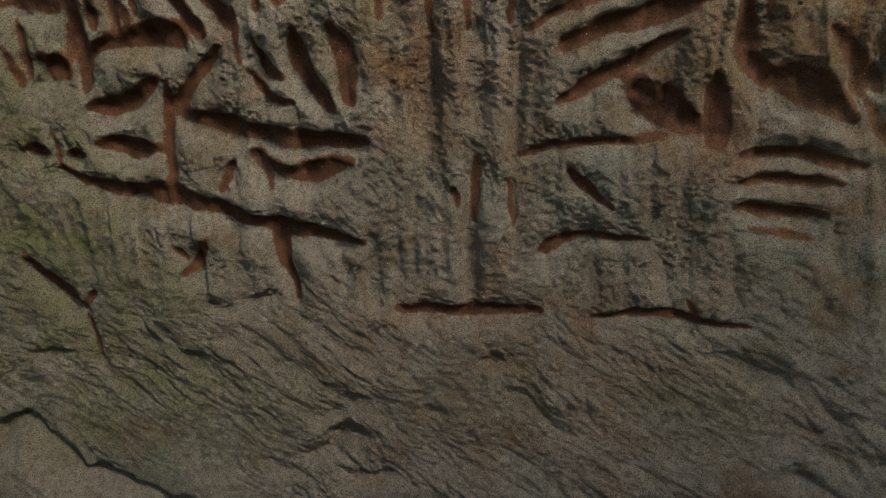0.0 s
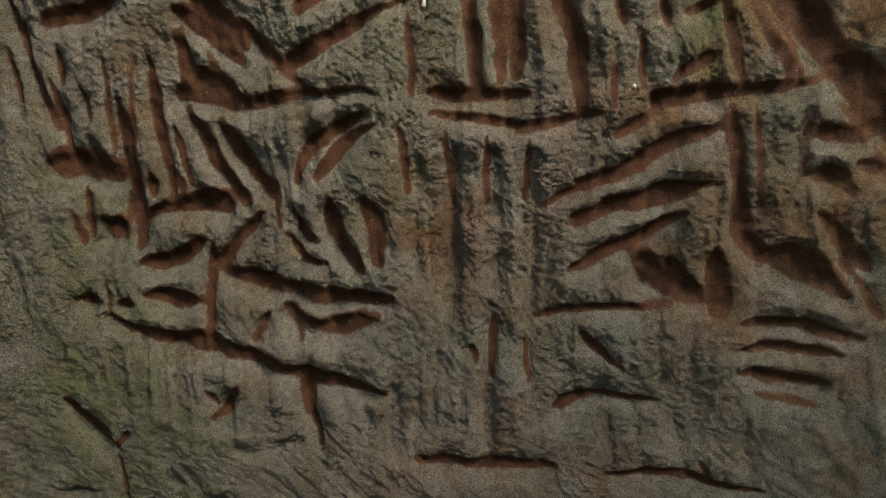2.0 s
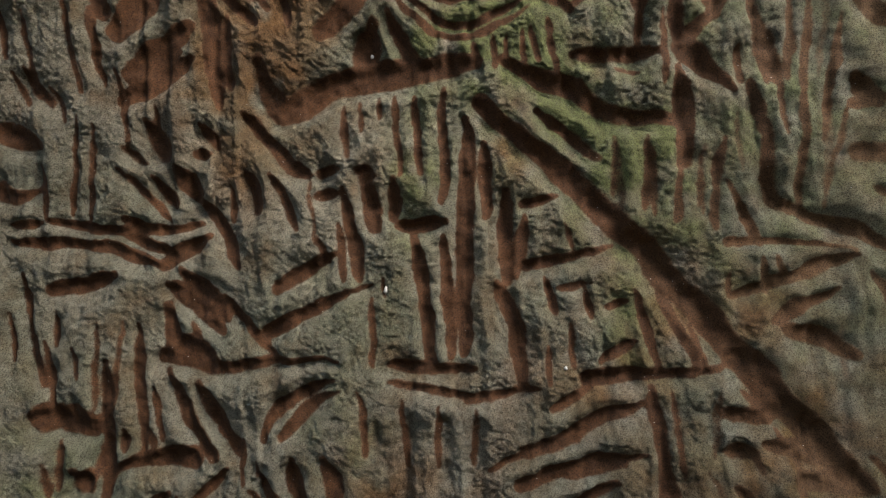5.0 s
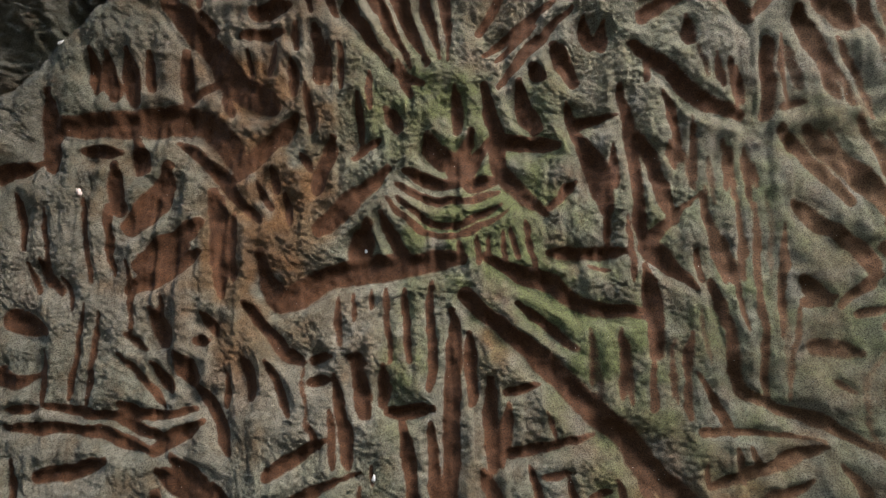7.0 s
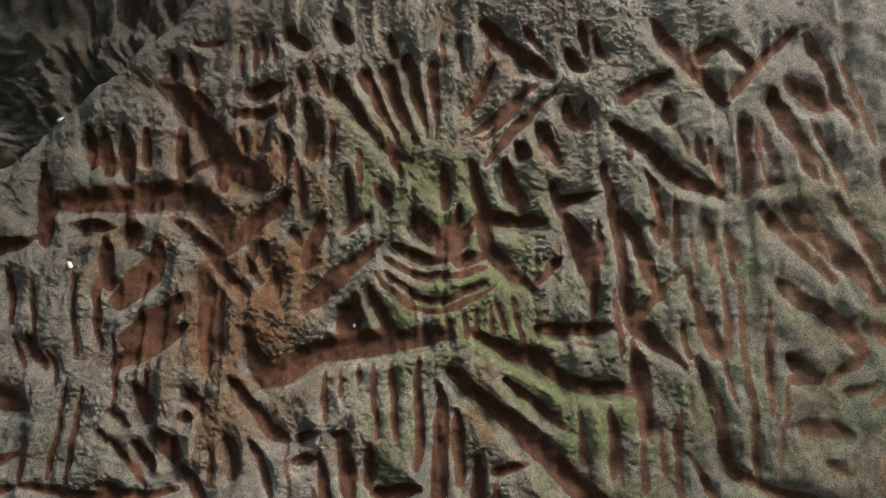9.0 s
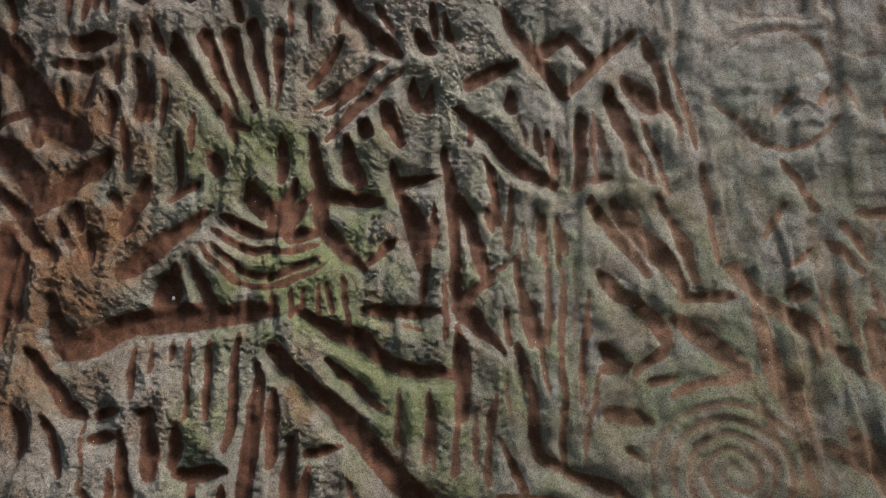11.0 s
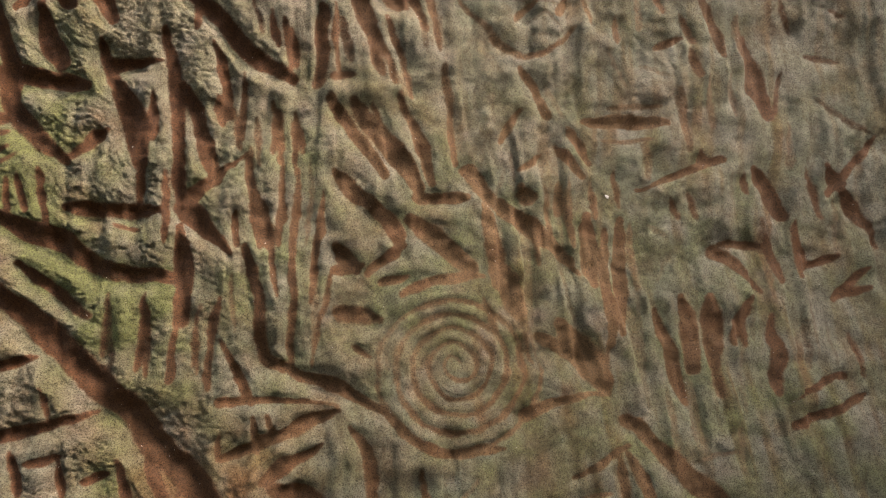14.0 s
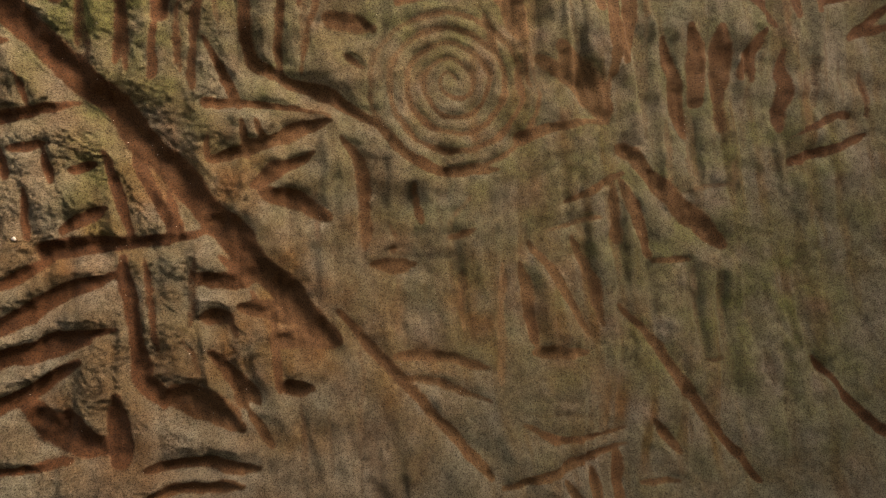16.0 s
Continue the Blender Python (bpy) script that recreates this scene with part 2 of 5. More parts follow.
hollow(0.030, 0.0094, 1, -0.479, -0.770, -0.481, -0.892)
hollow(0.038, 0.0112, 1, -0.346, -0.581, -0.347, -0.741, -0.348, -0.891)
groove(0.022, 0.0109, 1, -0.345, -0.616, -0.345, -0.722)
groove(0.015, 0.0075, 1, -0.288, -0.642, -0.283, -0.727)
hollow(0.036, 0.0111, 1, -0.419, -0.319, -0.425, -0.659)
groove(0.030, 0.0151, 0, -0.486, -0.888, -0.384, -0.884, -0.235, -0.868)
groove(0.016, 0.0078, 1, -0.389, -0.662, -0.377, -0.695)
groove(0.028, 0.0139, 0, -0.214, -0.437, -0.136, -0.407, -0.026, -0.378)
groove(0.023, 0.0116, 1, -0.262, -0.414, -0.213, -0.380, -0.132, -0.359)
groove(0.033, 0.0165, 1, -0.218, -0.522, -0.155, -0.485, -0.098, -0.454, -0.038, -0.408)
groove(0.073, 0.0180, 1, -0.116, -0.492, -0.066, -0.528, -0.009, -0.555)
groove(0.040, 0.0180, 0, -0.054, -0.490, -0.005, -0.555)
groove(0.046, 0.0117, 0, 0.016, -0.470, 0.024, -0.579)
groove(0.022, 0.0112, 1, -0.272, -0.609, -0.192, -0.584, -0.046, -0.566)
groove(0.021, 0.0104, 2, -0.190, -0.623, -0.161, -0.653, -0.118, -0.687)
groove(0.042, 0.0180, 0, 0.037, -0.383, 0.056, -0.437, 0.087, -0.492)
groove(0.070, 0.0180, 1, 0.081, -0.476, 0.144, -0.489, 0.203, -0.526)
groove(0.032, 0.0158, 1, 0.158, -0.395, 0.195, -0.439, 0.220, -0.493)
groove(0.029, 0.0143, 0, 0.064, -0.585, 0.136, -0.584, 0.237, -0.594)
groove(0.027, 0.0137, 0, 0.069, -0.624, 0.141, -0.624, 0.215, -0.621)
groove(0.032, 0.0160, 0, 0.070, -0.672, 0.191, -0.672)
groove(0.018, 0.0091, 1, 0.086, -0.702, 0.184, -0.702)
groove(0.028, 0.0141, 2, -0.229, -0.770, -0.193, -0.742, -0.120, -0.736, -0.061, -0.738)
groove(0.041, 0.0180, 1, -1.193, -0.831, -1.146, -0.878, -1.087, -0.925)
groove(0.023, 0.0117, 2, -1.067, -0.887, -1.098, -0.928)
groove(0.019, 0.0094, 1, -1.090, -0.934, -1.065, -1.024)
groove(0.025, 0.0125, 1, -0.890, -0.848, -0.861, -0.831, -0.834, -0.778)
groove(0.035, 0.0175, 2, -0.701, -0.772, -0.692, -0.823, -0.671, -0.884)
hollow(0.023, 0.0072, 1, -0.774, -0.896, -0.707, -0.868)
groove(0.022, 0.0110, 1, -0.139, -0.876, -0.075, -0.862, -0.020, -0.858, 0.112, -0.862)
groove(0.013, 0.0063, 1, 0.008, -0.826, 0.038, -0.861)
hollow(0.041, 0.0112, 1, 0.064, -0.911, 0.119, -0.932, 0.180, -0.947)
hollow(0.021, 0.0065, 1, -0.332, -0.962, -0.292, -0.954)
hollow(0.043, 0.0112, 1, 0.186, -1.014, 0.232, -1.045, 0.284, -1.064)
hollow(0.020, 0.0062, 1, -0.634, -1.152, -0.600, -1.132, -0.545, -1.149)
hollow(0.017, 0.0052, 1, -0.665, -1.105, -0.609, -1.084)
hollow(0.020, 0.0061, 1, -0.597, -1.056, -0.500, -1.052)
hollow(0.014, 0.0043, 1, -0.441, -1.041, -0.383, -1.009)
hollow(0.047, 0.0112, 1, -0.353, -0.319, -0.338, -0.590)
hollow(0.040, 0.0112, 1, -0.285, -0.319, -0.279, -0.623)
hollow(0.018, 0.0057, 1, -0.448, -0.660, -0.455, -0.870)
hollow(0.014, 0.0044, 1, -0.030, -0.736, -0.012, -0.848)
hollow(0.014, 0.0043, 1, 0.021, -0.722, 0.039, -0.823)
hollow(0.015, 0.0048, 1, 0.073, -0.735, 0.093, -0.845)
groove(0.018, 0.0092, 1, -0.905, -0.791, -0.876, -0.821)
hollow(0.018, 0.0054, 1, -0.993, -0.660, -0.975, -0.835)
hollow(0.015, 0.0048, 1, -1.085, -0.703, -1.063, -0.838)
groove(0.018, 0.0088, 1, 0.227, -0.493, 0.259, -0.555)
hollow(0.019, 0.0059, 1, -0.547, -0.814, -0.544, -0.897)
hollow(0.017, 0.0053, 1, -0.587, -0.776, -0.570, -0.878)
hollow(0.017, 0.0054, 1, -0.628, -0.778, -0.601, -0.859)
groove(0.024, 0.0121, 0, -1.156, -0.453, -1.141, -0.517)
groove(0.025, 0.0125, 0, -0.994, -0.386, -0.992, -0.425)
groove(0.023, 0.0075, 0, -0.945, -0.381, -0.937, -0.416)
groove(0.018, 0.0058, 0, -0.754, -0.388, -0.745, -0.475)
groove(0.016, 0.0051, 0, -0.720, -0.422, -0.714, -0.457)
hollow(0.015, 0.0046, 1, 0.189, -0.741, 0.191, -0.823)
hollow(0.016, 0.0049, 1, 0.212, -0.677, 0.234, -0.781)
hollow(0.015, 0.0048, 1, 0.236, -0.590, 0.256, -0.690)
groove(0.016, 0.0053, 1, 0.118, -0.373, 0.143, -0.434)
# crumbled patch under the carvings
hollow(0.030, 0.0160, 1, -0.663, -1.182, -0.612, -1.161, -0.586, -1.124, -0.539, -1.134)
hollow(0.018, 0.0100, 1, -0.648, -1.101, -0.598, -1.081, -0.554, -1.053)
hollow(0.014, 0.0080, 1, -0.451, -1.026, -0.409, -1.038)
hollow(0.016, 0.0090, 1, -0.441, -1.057, -0.394, -1.068)
hollow(0.020, 0.0100, 1, -0.602, -1.199, -0.535, -1.208, -0.491, -1.190)
hollow(0.016, 0.0090, 1, -0.748, -1.190, -0.692, -1.211)
hollow(0.018, 0.0100, 1, -0.317, -0.969, -0.292, -0.958)
hollow(0.020, 0.0100, 1, 0.214, -1.038, 0.253, -1.002, 0.282, -0.974)
hollow(0.024, 0.0110, 1, 0.190, -1.101, 0.237, -1.104)
hollow(0.016, 0.0080, 1, -1.224, -1.018, -1.109, -1.006)
hollow(0.014, 0.0080, 1, -0.980, -0.965, -0.936, -0.980)
hollow(0.016, 0.0080, 1, -0.839, -0.888, -0.808, -0.903)
# middle wall
groove(0.049, 0.0180, 1, -1.173, -0.115, -1.121, -0.102, -1.040, -0.077)
groove(0.026, 0.0131, 0, -1.230, -0.077, -1.199, -0.212, -1.167, -0.301)
groove(0.018, 0.0092, 0, -1.155, -0.154, -1.147, -0.222)
groove(0.018, 0.0092, 1, -1.112, -0.220, -1.092, -0.287)
groove(0.029, 0.0145, 0, -0.986, -0.171, -0.971, -0.294, -0.956, -0.425)
groove(0.021, 0.0105, 0, -0.924, -0.124, -0.914, -0.247)
groove(0.073, 0.0180, 0, -1.192, -0.369, -1.059, -0.377)
groove(0.026, 0.0131, 0, -1.132, -0.411, -1.123, -0.508)
groove(0.039, 0.0180, 0, -1.042, -0.252, -1.031, -0.407, -1.033, -0.515)
groove(0.039, 0.0180, 0, -0.914, -0.269, -0.870, -0.345, -0.814, -0.429)
groove(0.044, 0.0180, 0, -0.850, -0.289, -0.807, -0.353, -0.766, -0.421)
groove(0.045, 0.0180, 2, -0.927, -0.238, -0.794, -0.249, -0.680, -0.233, -0.562, -0.225)
groove(0.054, 0.0180, 1, -0.905, -0.202, -0.858, -0.217, -0.811, -0.243)
groove(0.052, 0.0180, 1, -0.925, -0.091, -0.866, -0.123, -0.807, -0.182)
groove(0.049, 0.0180, 1, -0.902, -0.062, -0.844, -0.100, -0.794, -0.156)
groove(0.026, 0.0132, 0, -0.915, -0.124, -0.896, -0.213)
groove(0.028, 0.0142, 0, -0.798, -0.109, -0.751, -0.163, -0.692, -0.221)
groove(0.037, 0.0180, 2, -0.707, -0.175, -0.616, -0.125, -0.506, -0.075)
groove(0.032, 0.0162, 1, -0.714, -0.391, -0.677, -0.324, -0.573, -0.259)
groove(0.027, 0.0136, 1, -0.675, -0.380, -0.621, -0.321, -0.561, -0.275)
groove(0.032, 0.0158, 0, -0.468, -0.227, -0.382, -0.228, -0.296, -0.228)
groove(0.022, 0.0109, 0, -0.467, -0.261, -0.381, -0.265, -0.295, -0.279)
groove(0.013, 0.0063, 1, -0.484, -0.055, -0.476, -0.098)
groove(0.034, 0.0169, 1, -1.229, 0.341, -1.203, 0.300, -1.177, 0.263)
groove(0.064, 0.0180, 2, -1.276, 0.201, -1.231, 0.191, -1.192, 0.175)
groove(0.051, 0.0180, 2, -1.280, 0.085, -1.235, 0.080, -1.198, 0.092)
groove(0.023, 0.0115, 0, -1.259, 0.024, -1.190, 0.031)
groove(0.026, 0.0128, 0, -1.173, 0.035, -1.087, 0.019, -0.995, 0.019)
groove(0.031, 0.0154, 0, -1.259, -0.014, -1.167, -0.013, -1.052, -0.018, -0.937, -0.055)
groove(0.033, 0.0167, 0, -1.035, 0.018, -0.972, -0.008, -0.914, -0.026)
groove(0.028, 0.0140, 1, -1.024, 0.041, -0.960, 0.022, -0.857, 0.036)
groove(0.043, 0.0180, 1, -0.942, -0.058, -0.903, -0.029, -0.846, 0.006)
groove(0.041, 0.0180, 0, -1.036, 0.276, -0.955, 0.338, -0.909, 0.378)
groove(0.026, 0.0132, 1, -0.996, 0.287, -0.933, 0.326, -0.876, 0.368)
groove(0.049, 0.0180, 1, -0.981, 0.239, -0.959, 0.202, -0.939, 0.162)
groove(0.026, 0.0129, 1, -1.027, 0.190, -0.977, 0.152)
groove(0.039, 0.0180, 1, -0.966, 0.125, -0.915, 0.068)
groove(0.023, 0.0117, 1, -1.040, 0.146, -0.989, 0.108, -0.926, 0.043)
groove(0.047, 0.0180, 1, -0.920, 0.148, -0.892, 0.116, -0.867, 0.086)
groove(0.031, 0.0154, 1, -0.862, 0.239, -0.825, 0.193)
groove(0.030, 0.0148, 1, -0.880, 0.174, -0.841, 0.179)
groove(0.034, 0.0169, 0, -0.863, 0.083, -0.817, 0.024, -0.778, -0.053)
groove(0.028, 0.0141, 1, -0.847, 0.326, -0.827, 0.268)
groove(0.038, 0.0180, 0, -0.777, 0.264, -0.727, 0.205, -0.665, 0.136)
groove(0.028, 0.0141, 1, -0.721, 0.141, -0.687, 0.087, -0.662, 0.030)
groove(0.036, 0.0180, 1, -0.767, 0.145, -0.749, 0.102, -0.738, 0.058)
groove(0.045, 0.0180, 1, -0.688, 0.152, -0.637, 0.134)
groove(0.034, 0.0172, 1, -0.621, 0.137, -0.580, 0.155)
groove(0.035, 0.0173, 1, -0.622, 0.098, -0.574, 0.105)
groove(0.030, 0.0152, 0, -0.570, 0.116, -0.546, 0.019, -0.528, -0.067)
groove(0.045, 0.0180, 1, -0.535, 0.147, -0.515, 0.096, -0.500, 0.033)
groove(0.018, 0.0089, 0, -0.575, 0.051, -0.556, -0.068)
groove(0.040, 0.0180, 1, -0.698, -0.090, -0.640, -0.054, -0.582, -0.018)
groove(0.018, 0.0089, 1, -0.613, 0.018, -0.593, -0.028)
groove(0.041, 0.0180, 0, -0.459, 0.041, -0.367, 0.054)
groove(0.032, 0.0161, 0, -0.470, 0.134, -0.467, 0.054)
groove(0.035, 0.0173, 0, -0.428, 0.031, -0.402, -0.084, -0.382, -0.223)
groove(0.032, 0.0159, 0, -0.370, 0.024, -0.353, -0.083, -0.344, -0.208)
groove(0.041, 0.0180, 0, -0.331, 0.255, -0.323, 0.057, -0.322, -0.203)
groove(0.033, 0.0167, 1, -0.296, 0.209, -0.288, 0.141, -0.283, 0.068)
groove(0.031, 0.0154, 0, -0.248, 0.121, -0.243, -0.057)
groove(0.043, 0.0180, 1, -0.264, -0.063, -0.225, -0.151, -0.213, -0.246)
groove(0.062, 0.0240, 0, -0.311, 0.286, -0.205, 0.199, -0.101, 0.107, 0.000, 0.013, 0.098, -0.095, 0.190, -0.198, 0.277, -0.296, 0.366, -0.388)
groove(0.028, 0.0142, 1, -0.222, 0.088, -0.146, 0.110)
groove(0.040, 0.0180, 2, -0.200, -0.026, -0.147, -0.012, -0.048, 0.016)
groove(0.024, 0.0118, 0, -0.213, 0.069, -0.223, -0.046)
groove(0.021, 0.0104, 1, -0.060, -0.092, -0.018, -0.084)
groove(0.022, 0.0112, 1, -0.068, -0.196, -0.005, -0.152)
groove(0.041, 0.0180, 2, -0.092, -0.229, 0.006, -0.218, 0.099, -0.206, 0.167, -0.186)
groove(0.022, 0.0110, 0, -0.007, -0.059, 0.014, -0.129, 0.036, -0.200)
groove(0.022, 0.0109, 0, 0.040, -0.057, 0.070, -0.136, 0.097, -0.194)
groove(0.026, 0.0084, 0, 0.089, -0.125, 0.110, -0.193)
groove(0.026, 0.0129, 0, -0.316, -0.289, -0.243, -0.265, -0.180, -0.253)
groove(0.031, 0.0157, 0, -0.210, -0.364, -0.130, -0.346, -0.061, -0.300, 0.011, -0.268)
groove(0.027, 0.0136, 1, -0.156, -0.289, -0.082, -0.244)
groove(0.029, 0.0144, 1, -0.214, -0.427, -0.109, -0.388, 0.012, -0.357)
groove(0.033, 0.0164, 0, 0.020, -0.239, 0.035, -0.327, 0.054, -0.423, 0.086, -0.453)
groove(0.015, 0.0075, 0, 0.058, -0.237, 0.077, -0.392)
groove(0.016, 0.0054, 0, 0.136, -0.231, 0.132, -0.348)
groove(0.037, 0.0180, 1, 0.141, -0.275, 0.238, -0.276)
groove(0.033, 0.0163, 1, 0.146, -0.339, 0.194, -0.336)
groove(0.039, 0.0180, 1, 0.206, -0.322, 0.318, -0.341)
groove(0.046, 0.0180, 1, 0.259, -0.378, 0.346, -0.377)
groove(0.023, 0.0116, 1, 0.233, -0.104, 0.275, -0.076, 0.325, -0.043)
groove(0.044, 0.0180, 1, 0.240, -0.117, 0.293, -0.133, 0.359, -0.159)
groove(0.016, 0.0082, 1, -0.145, -0.064, -0.086, -0.052)
groove(0.021, 0.0105, 1, -0.168, -0.044, -0.150, -0.116)
groove(0.019, 0.0093, 1, -0.161, -0.174, -0.156, -0.241)
groove(0.018, 0.0091, 0, -1.083, 0.238, -1.093, 0.039)
groove(0.018, 0.0091, 0, -1.116, 0.248, -1.133, 0.049)
groove(0.016, 0.0078, 0, -1.193, 0.148, -1.179, 0.037)
groove(0.021, 0.0105, 1, -1.252, -0.157, -1.232, -0.258)
groove(0.016, 0.0051, 0, -1.062, -0.163, -1.061, -0.342)
groove(0.016, 0.0051, 0, -1.016, -0.161, -1.015, -0.340)
groove(0.018, 0.0092, 0, -1.170, -0.211, -1.142, -0.345)
groove(0.018, 0.0060, 0, -0.942, -0.292, -0.919, -0.402)
groove(0.018, 0.0060, 0, -0.871, -0.156, -0.841, -0.222)
groove(0.018, 0.0091, 1, -0.801, 0.123, -0.794, 0.046)
groove(0.015, 0.0050, 0, -0.637, 0.137, -0.619, 0.007)
groove(0.018, 0.0057, 0, -0.505, -0.099, -0.496, -0.228)
groove(0.018, 0.0057, 0, -0.522, -0.273, -0.507, -0.400)
groove(0.020, 0.0064, 0, -0.434, -0.289, -0.425, -0.415)
groove(0.019, 0.0063, 0, -0.369, -0.296, -0.361, -0.410)
groove(0.017, 0.0054, 0, -0.295, -0.302, -0.292, -0.405)
groove(0.018, 0.0091, 1, -0.095, -0.062, -0.084, -0.113)
groove(0.016, 0.0080, 1, -0.139, 0.060, -0.117, 0.009)
groove(0.018, 0.0088, 0, 0.172, -0.228, 0.234, -0.272)
groove(0.016, 0.0052, 0, -0.124, -0.125, -0.117, -0.208)
# upper wall and mask
groove(0.030, 0.0148, 0, -0.817, 0.851, -0.716, 0.858)
groove(0.047, 0.0180, 1, -0.798, 0.898, -0.714, 0.910)
groove(0.018, 0.0088, 0, -0.927, 1.011, -0.852, 1.023)
groove(0.072, 0.0180, 0, -0.993, 0.916, -0.918, 0.847, -0.834, 0.745, -0.733, 0.682)
groove(0.038, 0.0180, 0, -0.948, 0.820, -0.936, 0.701)
groove(0.024, 0.0120, 0, -0.946, 0.701, -0.885, 0.744, -0.823, 0.774)
groove(0.029, 0.0144, 1, -0.852, 0.729, -0.831, 0.674)
groove(0.040, 0.0180, 1, -1.159, 0.813, -1.139, 0.721)
groove(0.046, 0.0180, 1, -1.120, 0.805, -1.099, 0.702)
groove(0.049, 0.0180, 1, -1.073, 0.817, -1.054, 0.698)
groove(0.035, 0.0175, 1, -1.022, 0.812, -1.018, 0.725)
groove(0.074, 0.0180, 0, -1.224, 0.628, -1.081, 0.642, -0.943, 0.659, -0.864, 0.629, -0.812, 0.547)
groove(0.057, 0.0180, 0, -1.241, 0.707, -1.228, 0.535)
groove(0.044, 0.0180, 2, -1.341, 0.525, -1.235, 0.556)
groove(0.045, 0.0180, 0, -0.817, 0.530, -0.759, 0.592, -0.686, 0.673)
groove(0.057, 0.0180, 1, -1.046, 0.611, -1.030, 0.541)
groove(0.038, 0.0180, 0, -1.163, 0.586, -1.081, 0.584)
groove(0.048, 0.0180, 0, -1.091, 0.552, -1.070, 0.446)
groove(0.074, 0.0180, 1, -0.973, 0.547, -0.985, 0.473, -1.049, 0.407)
groove(0.036, 0.0180, 0, -0.951, 0.614, -0.857, 0.546, -0.814, 0.490, -0.757, 0.439)
groove(0.059, 0.0180, 1, -0.868, 0.501, -0.843, 0.402, -0.838, 0.299)
groove(0.025, 0.0127, 0, -0.817, 0.452, -0.806, 0.306)
groove(0.064, 0.0180, 1, -1.017, 0.322, -0.964, 0.368, -0.889, 0.428)
groove(0.029, 0.0145, 1, -0.984, 0.286, -0.884, 0.373)
groove(0.049, 0.0180, 0, -0.631, 0.417, -0.563, 0.476, -0.477, 0.555)
groove(0.044, 0.0180, 1, -0.602, 0.620, -0.633, 0.500)
groove(0.026, 0.0128, 1, -0.731, 0.561, -0.721, 0.505)
groove(0.063, 0.0180, 0, -0.752, 0.362, -0.727, 0.293, -0.696, 0.255, -0.624, 0.302, -0.529, 0.328, -0.433, 0.345, -0.320, 0.358)
groove(0.070, 0.0180, 1, -0.540, 0.354, -0.520, 0.428)
groove(0.036, 0.0178, 1, -0.488, 0.461, -0.454, 0.398, -0.419, 0.348)
groove(0.053, 0.0180, 1, -0.399, 0.628, -0.357, 0.557)
groove(0.058, 0.0180, 1, -0.360, 0.594, -0.324, 0.532)
groove(0.045, 0.0180, 1, -0.303, 0.637, -0.326, 0.545)
groove(0.034, 0.0169, 1, -0.263, 0.622, -0.313, 0.537)
groove(0.037, 0.0180, 1, -0.443, 0.554, -0.380, 0.529, -0.319, 0.522)
groove(0.039, 0.0180, 1, -0.235, 0.542, -0.313, 0.520)
groove(0.025, 0.0126, 1, -0.456, 0.527, -0.391, 0.497, -0.311, 0.488)
groove(0.022, 0.0112, 1, -0.312, 0.488, -0.237, 0.515)
groove(0.020, 0.0098, 0, -0.452, 0.496, -0.389, 0.450, -0.317, 0.439, -0.232, 0.484)
groove(0.018, 0.0059, 0, -0.474, 0.494, -0.401, 0.426, -0.316, 0.415, -0.216, 0.472)
groove(0.016, 0.0053, 0, -0.316, 0.401, -0.309, 0.365)
groove(0.015, 0.0074, 0, -0.284, 0.413, -0.279, 0.356)
groove(0.015, 0.0074, 0, -0.257, 0.419, -0.253, 0.360)
groove(0.015, 0.0073, 0, -0.224, 0.428, -0.220, 0.364)
groove(0.041, 0.0180, 0, -0.279, 0.741, -0.247, 0.647, -0.238, 0.560, -0.199, 0.511, -0.142, 0.460)
groove(0.042, 0.0180, 0, -0.234, 0.619, -0.117, 0.606)
groove(0.027, 0.0135, 1, -0.134, 0.475, -0.079, 0.533)
groove(0.034, 0.0169, 1, -0.338, 0.738, -0.330, 0.641)
groove(0.040, 0.0180, 2, -0.579, 0.909, -0.531, 0.845, -0.464, 0.761)
groove(0.037, 0.0180, 2, -0.529, 0.941, -0.481, 0.864, -0.437, 0.780)
groove(0.043, 0.0180, 2, -0.474, 0.951, -0.440, 0.864, -0.399, 0.784)
groove(0.037, 0.0180, 2, -0.427, 0.976, -0.400, 0.889, -0.375, 0.797)
groove(0.029, 0.0143, 2, -0.373, 0.971, -0.361, 0.876, -0.355, 0.793)
groove(0.025, 0.0127, 1, -0.465, 0.793, -0.445, 0.749, -0.427, 0.718)
groove(0.041, 0.0180, 1, -0.205, 0.742, -0.187, 0.690, -0.162, 0.640)
groove(0.033, 0.0166, 1, -0.179, 0.778, -0.147, 0.750)
groove(0.049, 0.0180, 1, -0.139, 0.821, -0.113, 0.780, -0.087, 0.735)
groove(0.032, 0.0162, 1, -0.073, 0.882, -0.057, 0.813)
groove(0.027, 0.0136, 1, -0.031, 0.868, -0.036, 0.812)
groove(0.032, 0.0160, 1, -0.228, 0.962, -0.294, 0.856)
groove(0.023, 0.0117, 1, -0.128, 0.927, -0.205, 0.860, -0.276, 0.808)
groove(0.026, 0.0129, 1, -0.095, 0.910, -0.180, 0.822, -0.242, 0.737)
groove(0.041, 0.0180, 1, -0.654, 0.870, -0.641, 0.812, -0.635, 0.752)
groove(0.026, 0.0132, 1, -0.693, 0.876, -0.688, 0.818)
groove(0.023, 0.0115, 0, -0.548, 0.723, -0.535, 0.589)
groove(0.042, 0.0117, 1, -0.488, 0.685, -0.459, 0.640)
groove(0.043, 0.0180, 1, -0.711, 1.049, -0.657, 1.005)
groove(0.037, 0.0180, 1, -0.599, 1.069, -0.558, 1.018)
